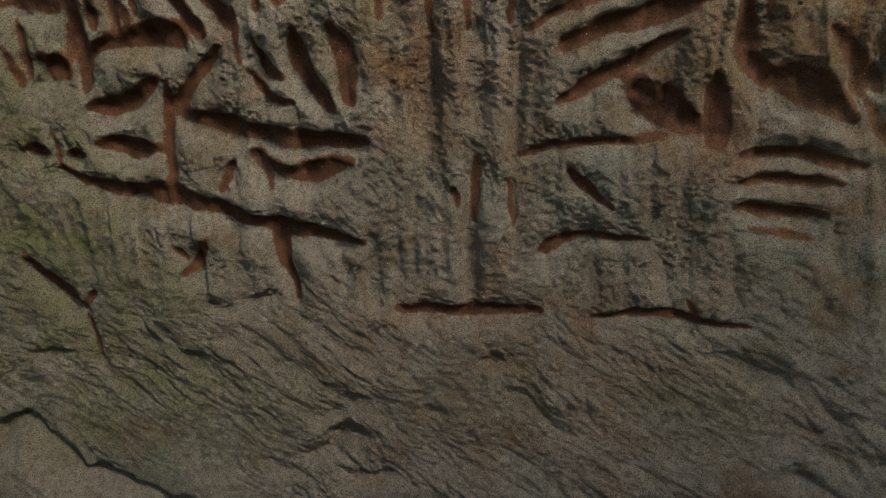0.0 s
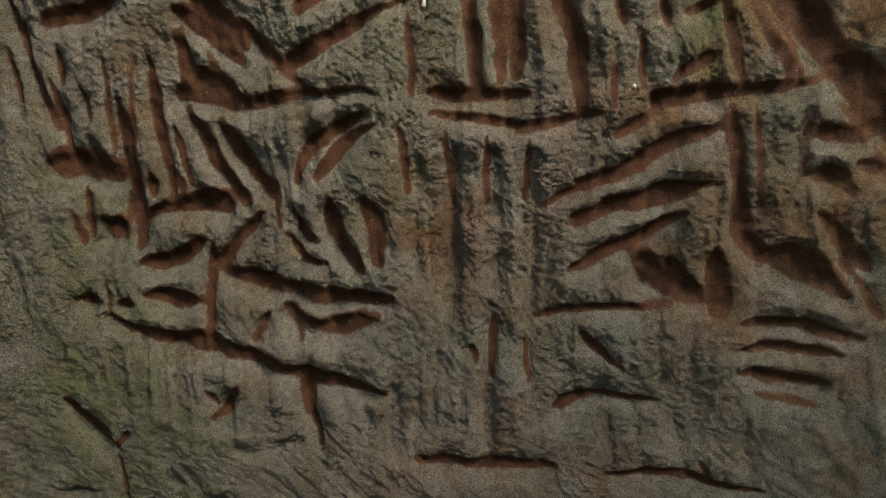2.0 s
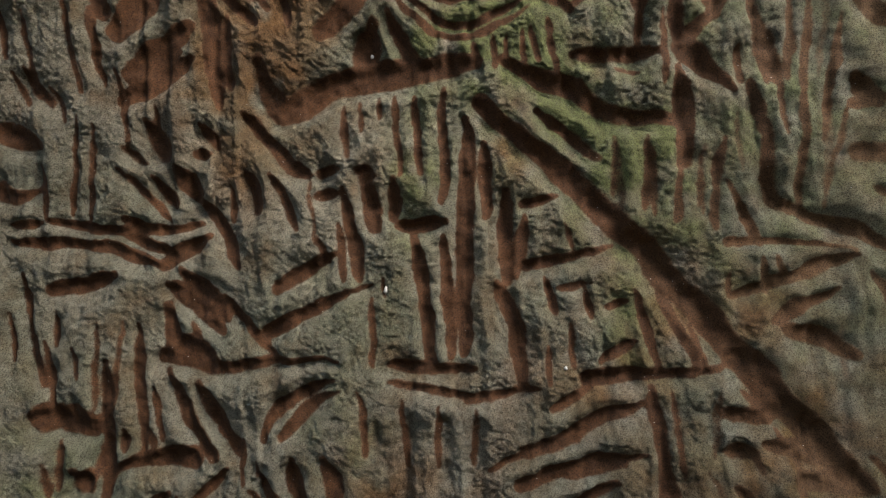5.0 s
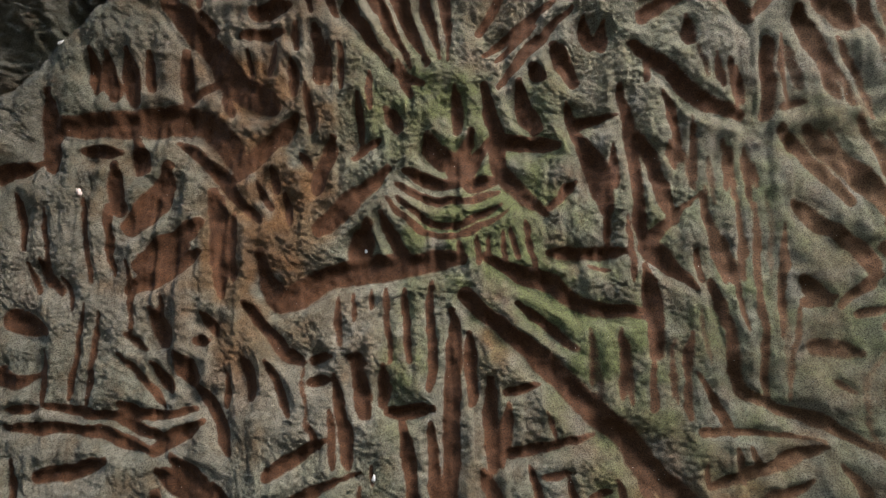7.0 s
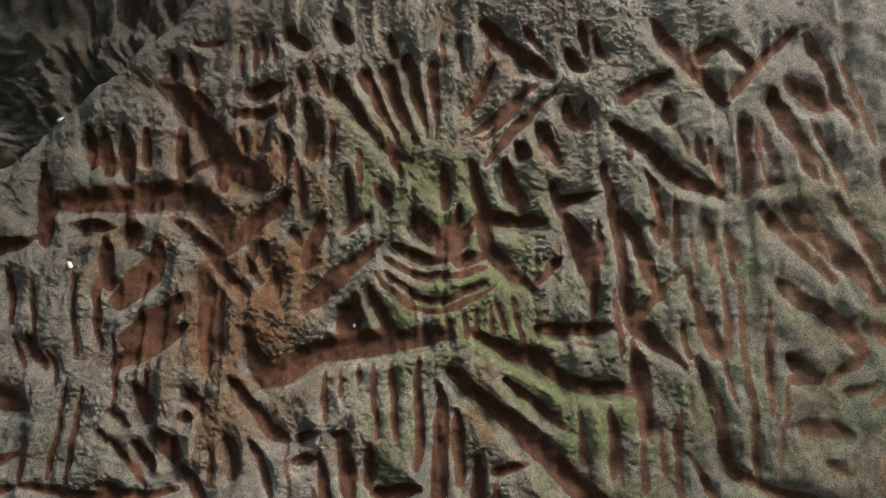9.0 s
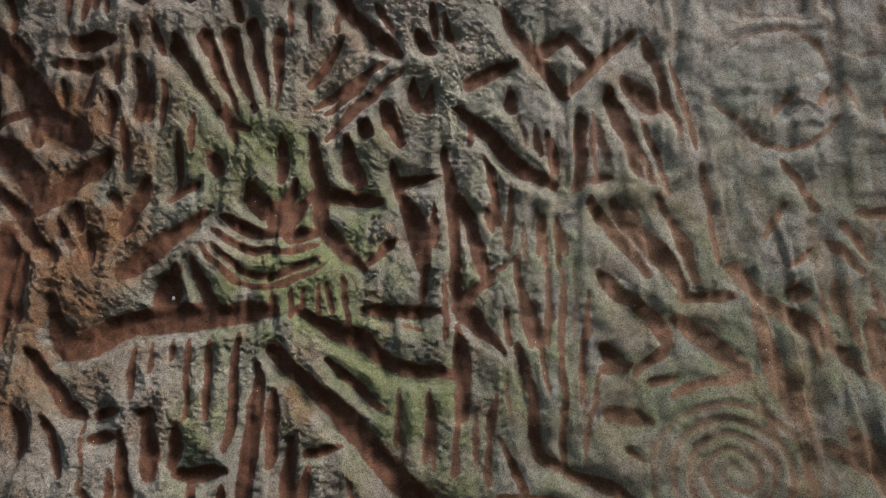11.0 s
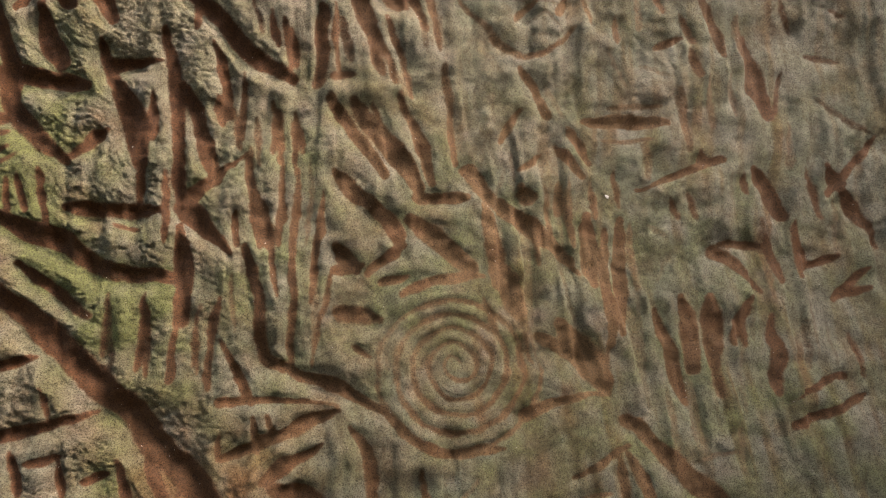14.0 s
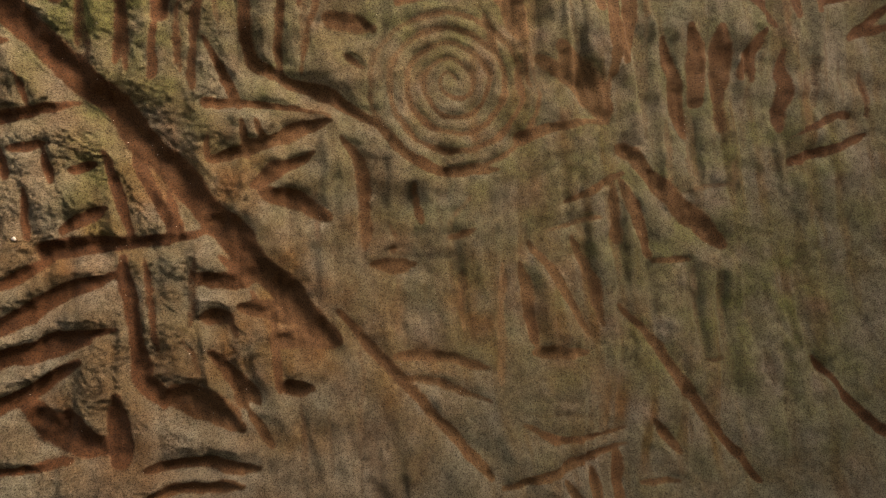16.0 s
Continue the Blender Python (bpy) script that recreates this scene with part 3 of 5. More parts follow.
groove(0.029, 0.0146, 1, -0.702, 0.799, -0.691, 0.722)
groove(0.041, 0.0180, 0, -0.261, 1.063, -0.185, 0.998, -0.104, 0.940)
groove(0.040, 0.0180, 0, 0.043, 0.875, 0.092, 0.900, 0.146, 0.927)
groove(0.036, 0.0180, 0, 0.107, 1.059, 0.171, 0.963, 0.260, 0.853)
groove(0.039, 0.0180, 0, 0.192, 0.951, 0.251, 0.994)
groove(0.031, 0.0153, 0, 0.238, 1.004, 0.310, 0.934)
groove(0.035, 0.0173, 0, 0.260, 0.865, 0.315, 0.930, 0.398, 1.016)
groove(0.034, 0.0171, 1, 0.347, 0.877, 0.392, 0.794)
groove(0.059, 0.0180, 1, 0.373, 0.899, 0.455, 0.837)
groove(0.028, 0.0141, 0, 0.411, 1.001, 0.452, 0.914, 0.501, 0.791)
groove(0.040, 0.0180, 0, 0.023, 0.823, 0.092, 0.771, 0.181, 0.695, 0.251, 0.665)
groove(0.034, 0.0169, 2, -0.082, 0.651, 0.002, 0.672)
groove(0.055, 0.0180, 1, -0.072, 0.627, -0.041, 0.547, -0.017, 0.461)
groove(0.021, 0.0104, 1, -0.006, 0.608, 0.001, 0.517)
groove(0.026, 0.0128, 1, 0.092, 0.722, 0.114, 0.679, 0.131, 0.576)
groove(0.025, 0.0125, 1, 0.218, 0.782, 0.243, 0.685)
groove(0.029, 0.0146, 1, 0.287, 0.820, 0.296, 0.683)
groove(0.023, 0.0114, 1, 0.191, 0.795, 0.210, 0.730)
groove(0.039, 0.0180, 1, 0.132, 0.871, 0.144, 0.814)
groove(0.027, 0.0135, 1, -0.075, 0.994, -0.032, 0.943)
groove(0.022, 0.0108, 1, -0.046, 1.055, -0.027, 0.980)
groove(0.019, 0.0095, 0, -0.575, 0.285, -0.564, 0.181)
groove(0.016, 0.0082, 1, -0.541, 0.291, -0.534, 0.225)
groove(0.016, 0.0082, 1, -0.503, 0.299, -0.499, 0.255)
groove(0.017, 0.0087, 0, -0.467, 0.302, -0.456, 0.140)
groove(0.021, 0.0107, 0, -0.428, 0.303, -0.417, 0.149)
groove(0.025, 0.0126, 0, -0.377, 0.316, -0.367, 0.096)
groove(0.033, 0.0165, 1, -0.545, 0.156, -0.508, 0.142)
groove(0.032, 0.0158, 1, -0.529, 0.137, -0.517, 0.079)
groove(0.031, 0.0157, 1, -0.471, 0.122, -0.462, 0.076)
groove(0.017, 0.0056, 0, -0.048, 0.233, -0.048, 0.114)
groove(0.021, 0.0103, 0, 0.013, 0.234, 0.010, 0.095)
groove(0.039, 0.0180, 1, 0.070, 0.245, 0.070, 0.171)
groove(0.019, 0.0061, 0, 0.066, 0.177, 0.064, 0.067)
groove(0.016, 0.0053, 0, 0.105, 0.215, 0.101, 0.094)
groove(0.018, 0.0088, 1, 0.227, 0.314, 0.236, 0.230)
groove(0.029, 0.0143, 1, 0.214, 0.378, 0.219, 0.325)
groove(0.019, 0.0062, 0, -1.234, 0.453, -1.198, 0.295)
groove(0.022, 0.0072, 0, -1.151, 0.481, -1.114, 0.297)
groove(0.025, 0.0125, 0, -1.097, 0.470, -1.069, 0.310)
groove(0.019, 0.0062, 0, -1.041, 0.348, -1.013, 0.193)
groove(0.021, 0.0105, 1, -1.176, 0.307, -1.141, 0.237)
groove(0.018, 0.0092, 1, -1.254, 0.341, -1.218, 0.270)
groove(0.022, 0.0109, 0, -1.294, 0.489, -1.264, 0.365)
groove(0.019, 0.0095, 1, -0.964, 0.277, -0.945, 0.207)
groove(0.022, 0.0073, 1, -0.767, 0.529, -0.730, 0.467)
groove(0.020, 0.0099, 1, -0.702, 0.505, -0.684, 0.431)
groove(0.022, 0.0112, 1, -0.670, 0.594, -0.643, 0.556)
groove(0.021, 0.0103, 1, -0.785, 1.029, -0.775, 0.953)
groove(0.018, 0.0088, 1, -0.746, 1.030, -0.730, 0.966)
groove(0.018, 0.0088, 0, -0.817, 1.016, -0.807, 0.939)
groove(0.020, 0.0101, 1, -0.640, 0.967, -0.597, 0.890)
groove(0.020, 0.0102, 1, -0.678, 0.954, -0.656, 0.902)
groove(0.020, 0.0102, 1, -0.865, 0.835, -0.848, 0.771)
groove(0.023, 0.0116, 1, -0.908, 0.899, -0.867, 0.861)
groove(0.020, 0.0102, 1, -0.595, 0.838, -0.583, 0.735)
groove(0.017, 0.0056, 0, -0.528, 0.774, -0.517, 0.685)
groove(0.018, 0.0088, 0, 0.158, 0.677, 0.160, 0.534)
groove(0.017, 0.0056, 0, 0.176, 0.522, 0.185, 0.372)
groove(0.020, 0.0098, 0, 0.214, 0.616, 0.218, 0.510)
groove(0.017, 0.0085, 0, 0.253, 0.580, 0.264, 0.475)
groove(0.016, 0.0053, 0, 0.292, 0.509, 0.290, 0.329)
groove(0.020, 0.0099, 1, 0.329, 0.625, 0.394, 0.519)
groove(0.021, 0.0105, 1, 0.058, 0.803, 0.063, 0.741)
groove(0.017, 0.0085, 1, -0.248, 1.038, -0.243, 0.975)
groove(0.019, 0.0095, 1, -0.168, 1.048, -0.117, 0.983)
groove(0.019, 0.0093, 1, -0.016, 1.029, 0.015, 0.965)
groove(0.017, 0.0085, 1, -0.310, 1.040, -0.301, 0.951)
groove(0.017, 0.0056, 1, -0.354, 1.041, -0.345, 0.964)
groove(0.023, 0.0115, 1, -0.475, 1.043, -0.454, 0.991)
groove(0.018, 0.0057, 0, 0.031, 0.463, 0.033, 0.324)
groove(0.017, 0.0085, 1, 0.154, 0.394, 0.162, 0.327)
groove(0.017, 0.0087, 1, -0.169, 0.872, -0.253, 0.792)
groove(0.014, 0.0072, 1, -0.144, 0.846, -0.228, 0.766)
groove(0.027, 0.0134, 0, -0.106, 0.701, -0.082, 0.645, -0.068, 0.606)
groove(0.026, 0.0132, 0, 0.341, 0.880, 0.377, 0.801, 0.414, 0.687)
groove(0.021, 0.0107, 0, 0.392, 0.800, 0.444, 0.674)
groove(0.019, 0.0097, 0, 0.314, 0.828, 0.336, 0.681)
groove(0.030, 0.0149, 0, 0.313, 0.631, 0.386, 0.542, 0.430, 0.471)
groove(0.029, 0.0145, 0, 0.401, 0.623, 0.454, 0.530, 0.506, 0.459)
groove(0.023, 0.0115, 0, 0.473, 0.948, 0.511, 0.840, 0.535, 0.754)
groove(0.022, 0.0110, 0, 0.167, 0.504, 0.192, 0.395, 0.203, 0.325)
groove(0.019, 0.0095, 0, 0.239, 0.498, 0.239, 0.328)
groove(0.019, 0.0093, 0, 0.270, 0.486, 0.266, 0.285)
groove(0.018, 0.0091, 0, 0.313, 0.440, 0.301, 0.222)
groove(0.019, 0.0093, 0, 0.135, 0.227, 0.126, 0.060)
groove(0.021, 0.0103, 0, -0.013, 0.505, -0.013, 0.387)
groove(0.015, 0.0076, 0, 0.336, 0.286, 0.312, 0.100)
groove(0.026, 0.0132, 0, -0.978, 0.987, -0.968, 0.929)
groove(0.020, 0.0102, 0, -0.939, 0.988, -0.909, 0.912)
groove(0.024, 0.0118, 0, -0.766, 1.043, -0.757, 0.979)
groove(0.020, 0.0100, 0, -0.587, 0.941, -0.553, 0.903)
groove(0.020, 0.0102, 0, -0.621, 0.838, -0.613, 0.748)
groove(0.023, 0.0115, 0, -0.667, 0.748, -0.648, 0.645)
groove(0.021, 0.0103, 0, -0.736, 0.837, -0.745, 0.759)
groove(0.020, 0.0102, 0, -0.800, 0.823, -0.783, 0.759)
groove(0.023, 0.0117, 0, -0.556, 0.583, -0.495, 0.621)
groove(0.020, 0.0100, 0, -0.465, 0.774, -0.401, 0.748)
groove(0.019, 0.0096, 0, -0.223, 0.535, -0.199, 0.511)
groove(0.016, 0.0080, 0, -0.180, 0.450, -0.157, 0.344)
groove(0.016, 0.0080, 0, -0.210, 0.438, -0.191, 0.367)
# disc and its face
groove(0.016, 0.0090, 0, 0.591, 0.974, 0.636, 1.012, 0.714, 1.025, 0.765, 0.998, 0.802, 0.926)
groove(0.012, 0.0068, 0, 0.590, 0.912, 0.694, 0.913, 0.806, 0.936)
groove(0.012, 0.0068, 0, 0.593, 0.880, 0.716, 0.882, 0.817, 0.883)
groove(0.013, 0.0074, 1, 0.714, 0.829, 0.752, 0.866)
groove(0.013, 0.0074, 1, 0.749, 0.866, 0.790, 0.818)
groove(0.012, 0.0067, 0, 0.714, 0.804, 0.794, 0.808)
groove(0.011, 0.0063, 1, 0.615, 0.937, 0.638, 0.900)
groove(0.010, 0.0061, 1, 0.683, 0.931, 0.685, 0.882)
groove(0.014, 0.0079, 1, 0.599, 1.062, 0.758, 1.050)
groove(0.014, 0.0078, 1, 0.815, 0.969, 0.899, 0.963)
groove(0.011, 0.0063, 1, 0.584, 1.012, 0.567, 0.936)
# upper right wall
groove(0.041, 0.0180, 0, -0.267, 0.367, -0.190, 0.332, -0.126, 0.315, -0.058, 0.270, 0.070, 0.256)
groove(0.038, 0.0180, 0, -0.132, 0.377, -0.068, 0.376, 0.019, 0.383)
groove(0.014, 0.0071, 1, -0.055, 0.355, -0.007, 0.348)
groove(0.029, 0.0145, 1, -0.201, 0.278, -0.144, 0.234, -0.078, 0.179)
groove(0.037, 0.0180, 0, 0.058, 0.351, 0.075, 0.215)
groove(0.014, 0.0047, 0, -0.048, 0.232, -0.031, 0.083)
groove(0.017, 0.0055, 0, 0.013, 0.229, 0.028, 0.083)
groove(0.015, 0.0050, 0, 0.101, 0.195, 0.112, 0.084)
groove(0.033, 0.0165, 0, 0.175, 0.325, 0.201, 0.229, 0.222, 0.119, 0.274, 0.089, 0.345, 0.064, 0.441, 0.014)
groove(0.023, 0.0117, 0, 0.264, 0.318, 0.269, 0.188, 0.279, 0.092)
groove(0.022, 0.0109, 1, 0.144, 0.149, 0.174, 0.094, 0.203, 0.029)
groove(0.023, 0.0113, 2, 0.147, 0.037, 0.246, 0.038, 0.362, 0.026)
groove(0.049, 0.0180, 2, 0.071, 0.379, 0.113, 0.343, 0.147, 0.307)
groove(0.029, 0.0145, 2, 0.055, 0.392, 0.110, 0.452, 0.166, 0.503)
groove(0.032, 0.0158, 0, 0.007, 0.735, 0.031, 0.633, 0.045, 0.513, 0.058, 0.394)
groove(0.033, 0.0163, 0, 0.046, 0.635, 0.082, 0.550, 0.117, 0.447)
groove(0.049, 0.0180, 0, 0.346, 0.200, 0.426, 0.185)
groove(0.032, 0.0161, 1, 0.339, 0.334, 0.383, 0.281)
groove(0.033, 0.0164, 1, 0.468, 0.340, 0.402, 0.276)
groove(0.025, 0.0126, 1, 0.338, 0.280, 0.393, 0.295)
groove(0.023, 0.0114, 1, 0.433, 0.261, 0.484, 0.281)
groove(0.019, 0.0096, 1, 0.380, 0.137, 0.415, 0.114)
groove(0.047, 0.0180, 1, 0.360, 0.630, 0.425, 0.544, 0.502, 0.443)
groove(0.034, 0.0171, 1, 0.451, 0.652, 0.498, 0.549, 0.526, 0.466)
groove(0.024, 0.0119, 1, 0.420, 0.816, 0.451, 0.736, 0.478, 0.649)
groove(0.041, 0.0180, 0, 0.334, 0.481, 0.385, 0.431, 0.442, 0.382, 0.461, 0.335)
groove(0.035, 0.0174, 0, 0.485, 0.435, 0.601, 0.444)
groove(0.028, 0.0142, 1, 0.317, 0.640, 0.356, 0.585, 0.394, 0.527)
groove(0.024, 0.0119, 1, 0.315, 0.678, 0.366, 0.686)
groove(0.026, 0.0130, 1, 0.108, 0.689, 0.117, 0.640)
groove(0.028, 0.0140, 1, 0.108, 0.616, 0.118, 0.560)
groove(0.030, 0.0150, 0, 0.291, 0.814, 0.301, 0.743, 0.292, 0.658)
groove(0.029, 0.0144, 1, 0.349, 0.860, 0.376, 0.799, 0.408, 0.725)
groove(0.018, 0.0089, 1, 0.320, 0.798, 0.327, 0.752)
groove(0.017, 0.0087, 1, 0.234, 0.770, 0.256, 0.692)
groove(0.022, 0.0109, 1, 0.224, 0.599, 0.236, 0.493)
groove(0.022, 0.0111, 1, 0.256, 0.602, 0.275, 0.515)
groove(0.024, 0.0120, 1, 0.542, 0.721, 0.562, 0.602, 0.574, 0.507)
groove(0.022, 0.0112, 0, 0.566, 0.870, 0.620, 0.813, 0.670, 0.769, 0.719, 0.758, 0.779, 0.791, 0.811, 0.834)
groove(0.025, 0.0123, 1, 0.685, 0.832, 0.727, 0.881)
groove(0.028, 0.0138, 1, 0.775, 0.855, 0.800, 0.895)
groove(0.025, 0.0127, 0, 0.696, 0.734, 0.734, 0.688, 0.770, 0.626)
groove(0.037, 0.0180, 1, 0.837, 0.623, 0.931, 0.627, 1.015, 0.629)
groove(0.017, 0.0086, 1, 0.880, 0.589, 0.987, 0.591)
groove(0.017, 0.0086, 1, 0.891, 0.656, 1.008, 0.667)
groove(0.028, 0.0139, 2, 1.135, 0.554, 1.054, 0.520, 0.953, 0.476)
groove(0.032, 0.0158, 1, 1.092, 0.572, 1.101, 0.532)
groove(0.053, 0.0180, 1, 1.189, 0.824, 1.212, 0.745, 1.245, 0.654)
groove(0.032, 0.0161, 1, 1.076, 0.923, 1.114, 0.855, 1.144, 0.790)
groove(0.021, 0.0105, 1, 1.331, 0.804, 1.414, 0.795)
groove(0.021, 0.0106, 1, 1.354, 0.710, 1.470, 0.625)
groove(0.030, 0.0151, 1, 1.477, 0.617, 1.371, 0.488)
groove(0.039, 0.0180, 1, 1.362, 0.548, 1.399, 0.506)
groove(0.039, 0.0180, 1, 1.398, 0.498, 1.443, 0.418)
groove(0.041, 0.0180, 1, 1.206, 0.533, 1.237, 0.484, 1.273, 0.423)
groove(0.020, 0.0100, 1, 1.181, 0.528, 1.191, 0.483)
groove(0.026, 0.0128, 1, 0.807, 0.609, 0.861, 0.533)
groove(0.031, 0.0155, 1, 0.786, 0.571, 0.837, 0.495)
groove(0.025, 0.0123, 1, 0.786, 0.495, 0.792, 0.420)
groove(0.039, 0.0180, 1, 0.709, 0.472, 0.727, 0.441)
groove(0.024, 0.0121, 1, 0.664, 0.566, 0.702, 0.639)
groove(0.024, 0.0121, 1, 0.705, 0.505, 0.755, 0.554)
groove(0.036, 0.0179, 2, 0.600, 0.494, 0.692, 0.406, 0.785, 0.338, 0.828, 0.292)
groove(0.047, 0.0180, 1, 0.637, 0.427, 0.652, 0.357, 0.660, 0.258)
groove(0.058, 0.0180, 1, 0.479, 0.384, 0.544, 0.341, 0.614, 0.289)
groove(0.058, 0.0117, 0, 0.669, 0.293, 0.702, 0.197)
groove(0.077, 0.0180, 1, 0.775, 0.181, 0.824, 0.120, 0.870, 0.057)
groove(0.031, 0.0157, 2, 0.715, 0.011, 0.785, 0.038, 0.878, 0.051)
groove(0.033, 0.0108, 0, 0.468, 0.240, 0.534, 0.270, 0.635, 0.281)
groove(0.046, 0.0180, 0, 0.846, 0.412, 0.854, 0.287)
groove(0.027, 0.0134, 0, 0.887, 0.390, 0.886, 0.247, 0.886, 0.144)
groove(0.030, 0.0149, 0, 0.920, 0.415, 0.918, 0.265)
groove(0.020, 0.0065, 0, 0.972, 0.405, 1.013, 0.380)
groove(0.016, 0.0052, 0, 1.024, 0.358, 0.996, 0.283)
groove(0.025, 0.0127, 0, 1.131, 0.368, 1.232, 0.365)
groove(0.044, 0.0180, 2, 1.117, 0.345, 1.166, 0.314, 1.214, 0.264)
groove(0.029, 0.0143, 1, 1.232, 0.389, 1.262, 0.290)
groove(0.034, 0.0171, 1, 1.303, 0.373, 1.313, 0.324)
groove(0.028, 0.0141, 1, 1.372, 0.252, 1.445, 0.323)
groove(0.027, 0.0136, 1, 1.296, 0.321, 1.388, 0.349)
groove(0.035, 0.0176, 0, 0.986, 0.217, 1.013, 0.123, 1.035, 0.032)
groove(0.049, 0.0180, 1, 1.033, 0.248, 1.054, 0.192, 1.059, 0.095)
groove(0.054, 0.0180, 1, 1.092, 0.250, 1.100, 0.181, 1.101, 0.107)
groove(0.034, 0.0169, 1, 1.181, 0.256, 1.142, 0.157)
groove(0.037, 0.0180, 1, 1.222, 0.213, 1.224, 0.137, 1.215, 0.052)
groove(0.024, 0.0121, 2, 1.358, 0.095, 1.290, 0.069, 1.237, 0.040)
groove(0.033, 0.0167, 1, 1.234, -0.011, 1.316, 0.019, 1.396, 0.056)
groove(0.014, 0.0044, 0, 1.287, 0.454, 1.261, 0.103)
groove(0.038, 0.0180, 1, 0.894, 0.001, 0.953, -0.021)
groove(0.026, 0.0132, 1, 1.450, 0.284, 1.375, 0.258)
groove(0.023, 0.0117, 1, 1.037, 0.875, 1.071, 0.814)
groove(0.020, 0.0100, 1, 0.893, 0.863, 0.904, 0.801)
groove(0.020, 0.0100, 1, 0.822, 0.907, 0.844, 0.840)
groove(0.023, 0.0116, 1, 0.971, 0.920, 0.999, 0.872)
groove(0.026, 0.0128, 1, 0.990, 0.795, 1.045, 0.825)
groove(0.021, 0.0103, 1, 1.270, 0.943, 1.305, 0.855)
groove(0.021, 0.0105, 1, 1.380, 0.911, 1.418, 0.900)
groove(0.026, 0.0132, 1, 1.059, 0.800, 1.089, 0.738)
groove(0.016, 0.0082, 0, 0.223, 0.343, 0.234, 0.234)
groove(0.023, 0.0117, 1, 0.201, 0.412, 0.211, 0.332)
groove(0.019, 0.0095, 1, 0.242, 0.419, 0.247, 0.377)
groove(0.017, 0.0085, 1, 0.312, 0.387, 0.316, 0.347)
groove(0.017, 0.0054, 0, 0.304, 0.319, 0.316, 0.105)
groove(0.021, 0.0104, 1, 0.634, 0.241, 0.656, 0.174)
groove(0.019, 0.0094, 0, 0.739, 0.396, 0.748, 0.313)
groove(0.022, 0.0108, 0, 0.810, 0.435, 0.814, 0.351)
groove(0.019, 0.0061, 0, 0.947, 0.248, 0.960, 0.111)
groove(0.019, 0.0060, 0, 0.949, 0.111, 0.963, 0.022)
groove(0.016, 0.0051, 0, 1.111, 0.113, 1.108, 0.001)
groove(0.018, 0.0060, 0, 1.163, 0.159, 1.151, 0.024)
groove(0.020, 0.0101, 1, 1.327, 0.544, 1.357, 0.431)
groove(0.017, 0.0055, 0, 1.153, 0.525, 1.161, 0.424)
groove(0.020, 0.0100, 1, 1.022, 0.469, 1.045, 0.420)
groove(0.020, 0.0100, 1, 1.065, 0.483, 1.081, 0.422)
groove(0.020, 0.0098, 1, 0.907, 0.525, 0.918, 0.440)
groove(0.019, 0.0097, 1, 0.858, 0.498, 0.867, 0.413)
groove(0.016, 0.0052, 1, 0.613, 0.715, 0.606, 0.605)
groove(0.016, 0.0053, 1, 0.650, 0.694, 0.647, 0.596)
groove(0.019, 0.0061, 1, 0.591, 0.689, 0.585, 0.543)
groove(0.016, 0.0052, 1, 0.631, 0.570, 0.621, 0.497)
groove(0.020, 0.0066, 1, 0.878, 0.787, 0.930, 0.702)
groove(0.020, 0.0067, 1, 0.953, 0.754, 1.017, 0.733)
groove(0.023, 0.0075, 1, 1.155, 0.755, 1.168, 0.653)
groove(0.020, 0.0100, 1, 1.281, 0.775, 1.262, 0.670)
groove(0.021, 0.0067, 1, 1.318, 0.673, 1.365, 0.559)
groove(0.019, 0.0096, 1, 1.389, 0.187, 1.398, 0.094)
groove(0.019, 0.0061, 1, 1.346, 0.210, 1.344, 0.116)
groove(0.019, 0.0061, 0, 1.316, 0.257, 1.310, 0.162)
groove(0.023, 0.0116, 1, 1.448, 0.434, 1.470, 0.371)
groove(0.015, 0.0047, 0, 0.448, 0.170, 0.439, 0.064)
groove(0.021, 0.0104, 1, 0.712, 0.175, 0.733, 0.108)
groove(0.018, 0.0090, 1, 0.700, 0.152, 0.704, 0.097)
groove(0.014, 0.0044, 0, 0.153, 0.270, 0.165, 0.165)
groove(0.025, 0.0080, 0, 0.941, 0.404, 0.947, 0.260)
groove(0.021, 0.0068, 0, 1.050, 0.089, 1.045, -0.052)
groove(0.021, 0.0068, 0, 1.002, 0.067, 1.004, -0.063)
groove(0.020, 0.0066, 0, 1.131, 0.002, 1.122, -0.094)
groove(0.024, 0.0078, 0, 1.298, 0.209, 1.290, 0.104)
groove(0.022, 0.0073, 0, 1.385, 0.483, 1.387, 0.357)
groove(0.023, 0.0074, 0, 1.287, 0.646, 1.290, 0.543)
groove(0.025, 0.0082, 0, 1.222, 0.427, 1.238, 0.255)
groove(0.023, 0.0075, 0, 1.104, 0.739, 1.124, 0.625)
groove(0.026, 0.0084, 0, 1.042, 0.710, 1.067, 0.571)
groove(0.023, 0.0073, 0, 0.968, 0.591, 0.980, 0.504)
groove(0.029, 0.0095, 0, 1.164, 0.884, 1.185, 0.795)
groove(0.023, 0.0075, 0, 0.934, 0.917, 0.951, 0.830)
groove(0.023, 0.0076, 0, 1.238, 0.941, 1.267, 0.852)
groove(0.029, 0.0095, 0, 1.104, 0.158, 1.103, 0.045)
groove(0.019, 0.0062, 0, 1.184, 0.254, 1.186, 0.160)
groove(0.020, 0.0064, 0, 0.758, 0.702, 0.796, 0.631)
groove(0.019, 0.0060, 0, 0.679, 0.525, 0.657, 0.428)
groove(0.020, 0.0064, 0, 0.622, 0.764, 0.661, 0.719)
groove(0.021, 0.0067, 0, 0.330, 0.805, 0.359, 0.714)
